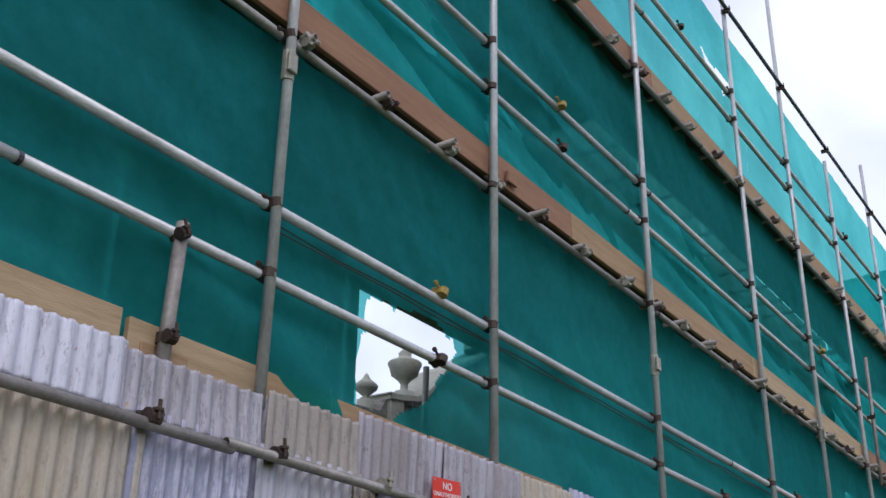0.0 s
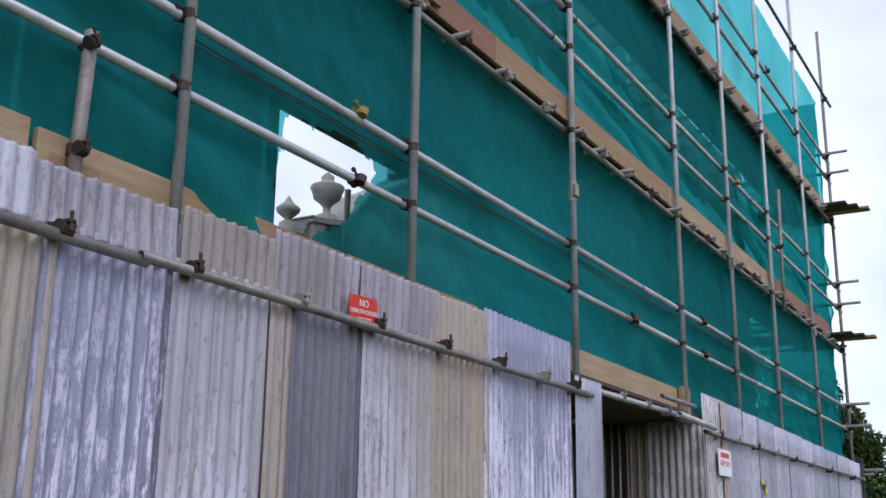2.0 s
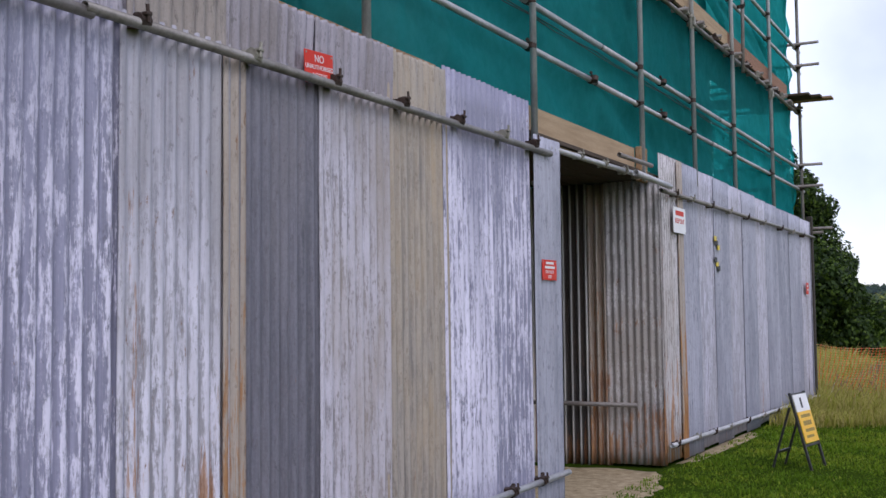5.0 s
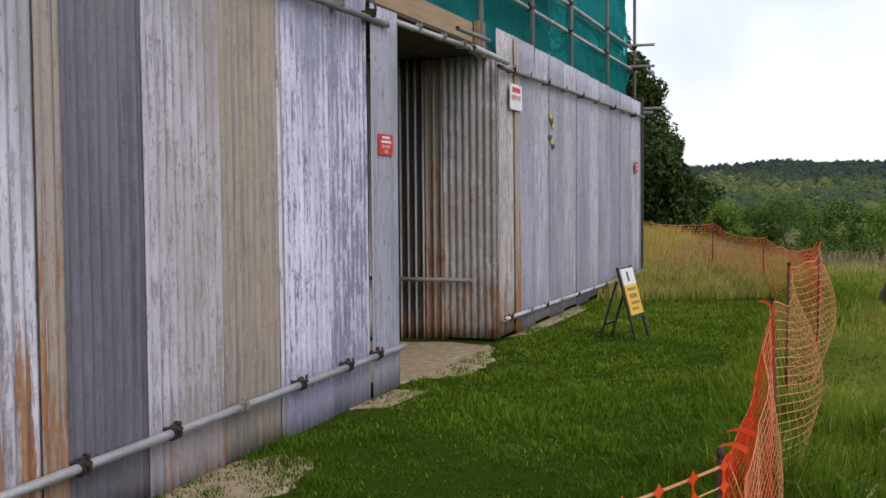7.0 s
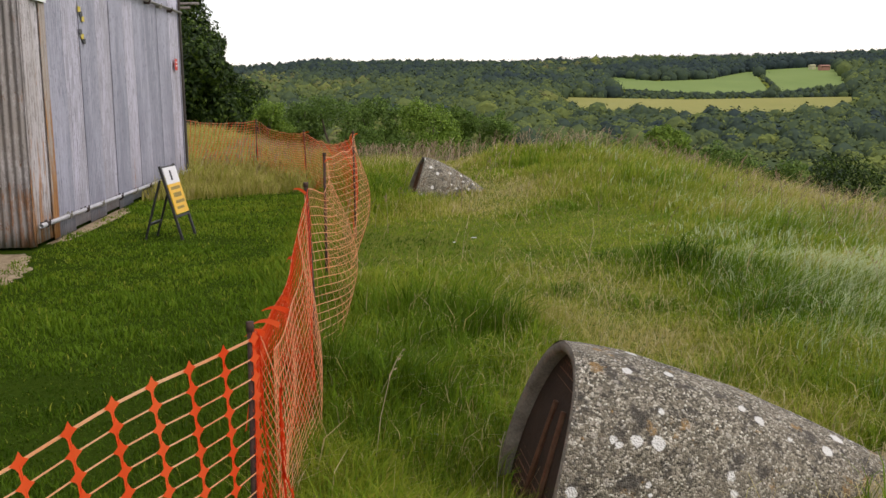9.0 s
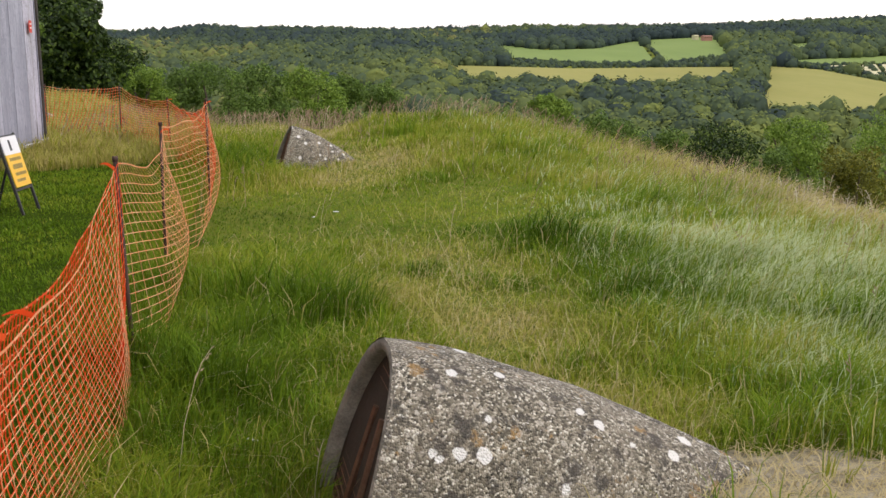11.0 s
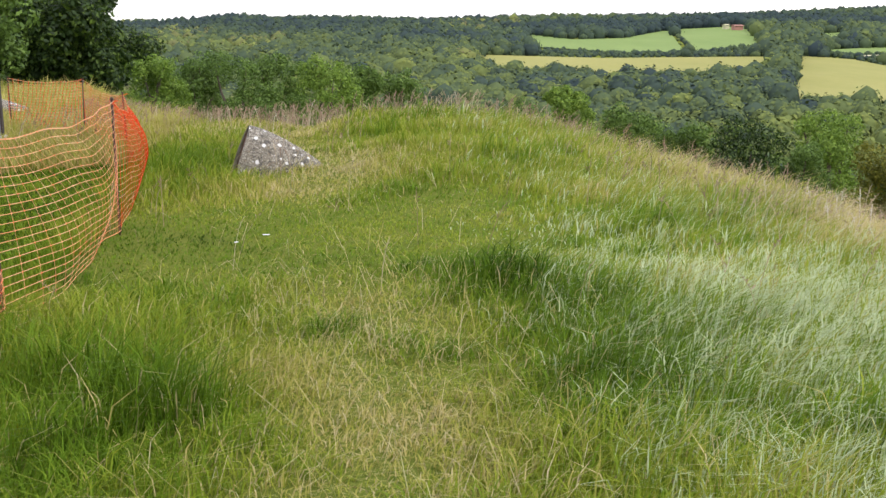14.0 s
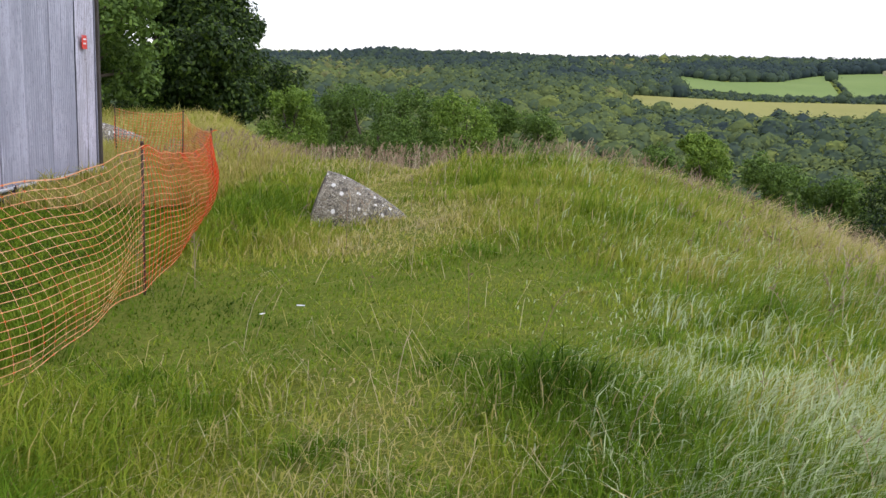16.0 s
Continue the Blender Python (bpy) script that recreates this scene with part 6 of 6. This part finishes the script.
    wind = rng.random(n) < 0.35 + 0.5 * right
    head = np.where(wind, 0.5 + 0.7 * big + rng.normal(0, 0.5, n), head)
    bend = rng.uniform(0.25, 1.0, n) + 0.45 * right * rng.random(n)
    bend = bend + 0.5 * np.clip(np.maximum(track, cross), 0, 1) * rng.random(n)
    blade_mesh("meadow_grass", x, y, h, wdt, head, bend, tone, GRASS, "long uneven meadow grass, green, silvery and straw-dry", "grass")


meadow()


def lawn():
    x, y, r, rng = scatter(330000, 2.2, 26, -46, 6, 0.25, 22)
    keep = clear(x, y) & (x < -0.2) & (y < 16)
    x, y, r = x[keep], y[keep], r[keep]
    n = len(x)
    mid, small = wavy(x, y, 1.3, 0.7), wavy(x, y, 4.2, 1.9)
    edge = smooth_step(-0.9, -0.3, x)
    tuft = np.clip(wavy(x, y, 2.7, 3.1), 0, 1)
    h = (0.042 + 0.018 * mid + 0.015 * small + 0.05 * tuft + 0.13 * edge) * rng.uniform(0.5, 1.3, n)
    tone = np.clip(0.13 + 0.09 * mid + 0.05 * small - 0.06 * tuft + 0.08 * edge + 0.05 * wavy(x, y, 9.0, 0.5) + rng.normal(0, 0.045, n) + 0.20 * smooth_step(4.5, 10, y), 0, 0.55)
    tone = np.where(rng.random(n) < 0.025, 0.52, tone)
    blade_mesh("lawn_grass", x, y, np.clip(h, 0.02, 0.4), (0.0014 + 0.00042 * r) * rng.uniform(0.6, 1.3, n), rng.uniform(0, 6.28, n), rng.uniform(0.2, 0.9, n), tone, GRASS,
               "short deep green trodden grass beside the hoarding", "grass")


lawn()


def surround():
    """Grass on the rest of the hilltop, behind and beside the walk."""
    rng = np.random.default_rng(24)
    n = 150000
    x, y = rng.uniform(-3.1, 12.0, n), rng.uniform(-9.0, 12.0, n)
    u, v = x - 0.6, y - 0.4
    az = np.degrees(np.arctan2(u, v))
    keep = clear(x, y) & ((np.abs(az) > 43.5) | (np.hypot(u, v) < 1.9)) & ~((az < 0) & (az > -46) & (np.hypot(u, v) > 2.2))
    x, y = x[keep], y[keep]
    n = len(x)
    mid = wavy(x, y, 1.7, 1.1)
    short = smooth_step(-0.3, -0.9, x)
    h = (0.13 + 0.05 * mid) * (1 - 0.65 * short) * rng.uniform(0.5, 1.25, n)
    tone = np.clip(0.43 + 0.14 * mid - 0.14 * short + rng.normal(0, 0.09, n), 0, 0.8)
    blade_mesh("hilltop_grass", x, y, h, rng.uniform(0.003, 0.006, n), rng.uniform(0, 6.28, n), rng.uniform(0.3, 1.0, n), tone, GRASS, "uneven green grass on the open hilltop", "grass")


surround()


SEED = make_blades("seeding_stem", [(0.0, (0.20, 0.12, 0.085)), (0.35, (0.34, 0.24, 0.17)), (0.65, (0.46, 0.38, 0.25)), (1.0, (0.68, 0.63, 0.50))])


def stalks():
    """Seeding grass stalks: a thin stem with a loose panicle of short side sprays."""
    rng = np.random.default_rng(31)
    verts, faces, tone = [], [], []
    count = 0
    while count < 7600:
        x, y = rng.uniform(-3, 13), rng.uniform(3.5, 30)
        ridge = float(np.clip(smooth_step(3.8, 7.5, x + 0.10 * (y - 8)) + 0.9 * smooth_step(17, 22, y + 0.3 * x), 0, 1))
        if rng.random() > 0.03 + 0.9 * ridge * (0.25 + 0.75 * (float(wavy(x, y, 0.9, 1.0)) > 0.0)):
            continue
        if x < -0.3 and y < 16 or not bool(clear(np.array([x]), np.array([y]))[0]):
            continue
        count += 1
        r = math.hypot(x - 0.6, y - 0.4)
        h = rng.uniform(0.24, 0.46) + (0.26 * ridge * rng.random() ** 1.5 if y < 16 else 0.06 * rng.random())
        g = float(ground_z(x, y))
        lx, ly = rng.normal(0.03, 0.06), rng.normal(0, 0.06)
        w = 0.0008 + 0.00015 * r
        a = rng.uniform(0, math.pi)
        sx, sy = math.cos(a), math.sin(a)
        pale = float(smooth_step(4.5, 6.5, x)) * (1 - float(smooth_step(11, 15, y)))
        t = float(np.clip(0.30 + 0.5 * pale + rng.normal(0, 0.16), 0, 1))
        o = len(verts)
        for f, b, ww in ((0, 0, w), (0.45, 0.35, w * 0.9), (0.78, 0.85, w * 0.8), (0.9, 1.15, w * 1.2), (1.0, 1.6, w * 0.5)):
            verts += [(x + lx * b - sx * ww, y + ly * b - sy * ww, g + h * f), (x + lx * b + sx * ww, y + ly * b + sy * ww, g + h * f)]
            tone += [min(1.0, t + 0.15)] * 2
        for k in range(4):
            faces.append((o + 2 * k, o + 2 * k + 1, o + 2 * k + 3, o + 2 * k + 2))
        for k in range(7):
            f = 0.76 + 0.22 * k / 6
            b = 0.8 + 0.75 * k / 6
            q = rng.uniform(0, 6.28)
            ln = h * rng.uniform(0.045, 0.095) * (1.3 - k / 7)
            px, py, pz = x + lx * b, y + ly * b, g + h * f
            ex, ey, ez = px + math.cos(q) * ln, py + math.sin(q) * ln, pz + ln * rng.uniform(0.3, 1.1)
            hw = w * rng.uniform(1.0, 2.0)
            j = len(verts)
            verts += [(px, py, pz), ((px + ex) / 2 + sx * hw, (py + ey) / 2 + sy * hw, (pz + ez) / 2 - hw), (ex, ey, ez), ((px + ex) / 2 - sx * hw, (py + ey) / 2 - sy * hw, (pz + ez) / 2 + hw)]
            tone += [t] * 4
            faces.append((j, j + 1, j + 2, j + 3))
    tagged(raw("seeding_grass", verts, faces, SEED, tone=tone), "brown and straw-pale seeding grass stalks along the ridge", "grass", kind="stuff")


stalks()


def straw():
    """Dry stems lying about on the trodden patch beside the hood."""
    rng = np.random.default_rng(33)
    n = 1300
    x, y = rng.normal(2.1, 0.26, n), rng.normal(3.35, 0.30, n)
    blade_mesh("loose_straw", x, y, rng.uniform(0.05, 0.13, n), np.full(n, 0.0022), rng.uniform(0, 6.28, n), rng.uniform(1.6, 2.6, n), rng.uniform(0.8, 0.86, n), GRASS,
               "pale dry straw strewn on trodden soil", "straw")


straw()


def bents():
    """Long thin pale stems that arch and lie across the sward."""
    rng = np.random.default_rng(37)
    n = 12000
    x, y = rng.uniform(-0.1, 5.2, n), 2.2 + 12.0 * rng.random(n) ** 1.3
    lane = np.exp(-((x - 1.5) / 0.9) ** 2)
    keep = clear(x, y) & (rng.random(n) < (0.15 + 0.5 * lane) * (1 - 0.85 * np.exp(-((y - 10.0 - 0.1 * x) / 2.0) ** 4)))
    x, y = x[keep], y[keep]
    n = len(x)
    r = np.hypot(x - 0.8, y - 1.0)
    tone = np.where(rng.random(n) < 0.5, rng.uniform(0.55, 0.72, n), rng.uniform(0.76, 0.90, n))
    blade_mesh("arching_grass_stems", x, y, rng.uniform(0.12, 0.34, n), 0.0007 + 0.00013 * r, rng.uniform(0, 6.28, n), rng.uniform(1.1, 2.3, n), tone, GRASS,
               "thin pale grass stems arching over the sward", "grass")


bents()
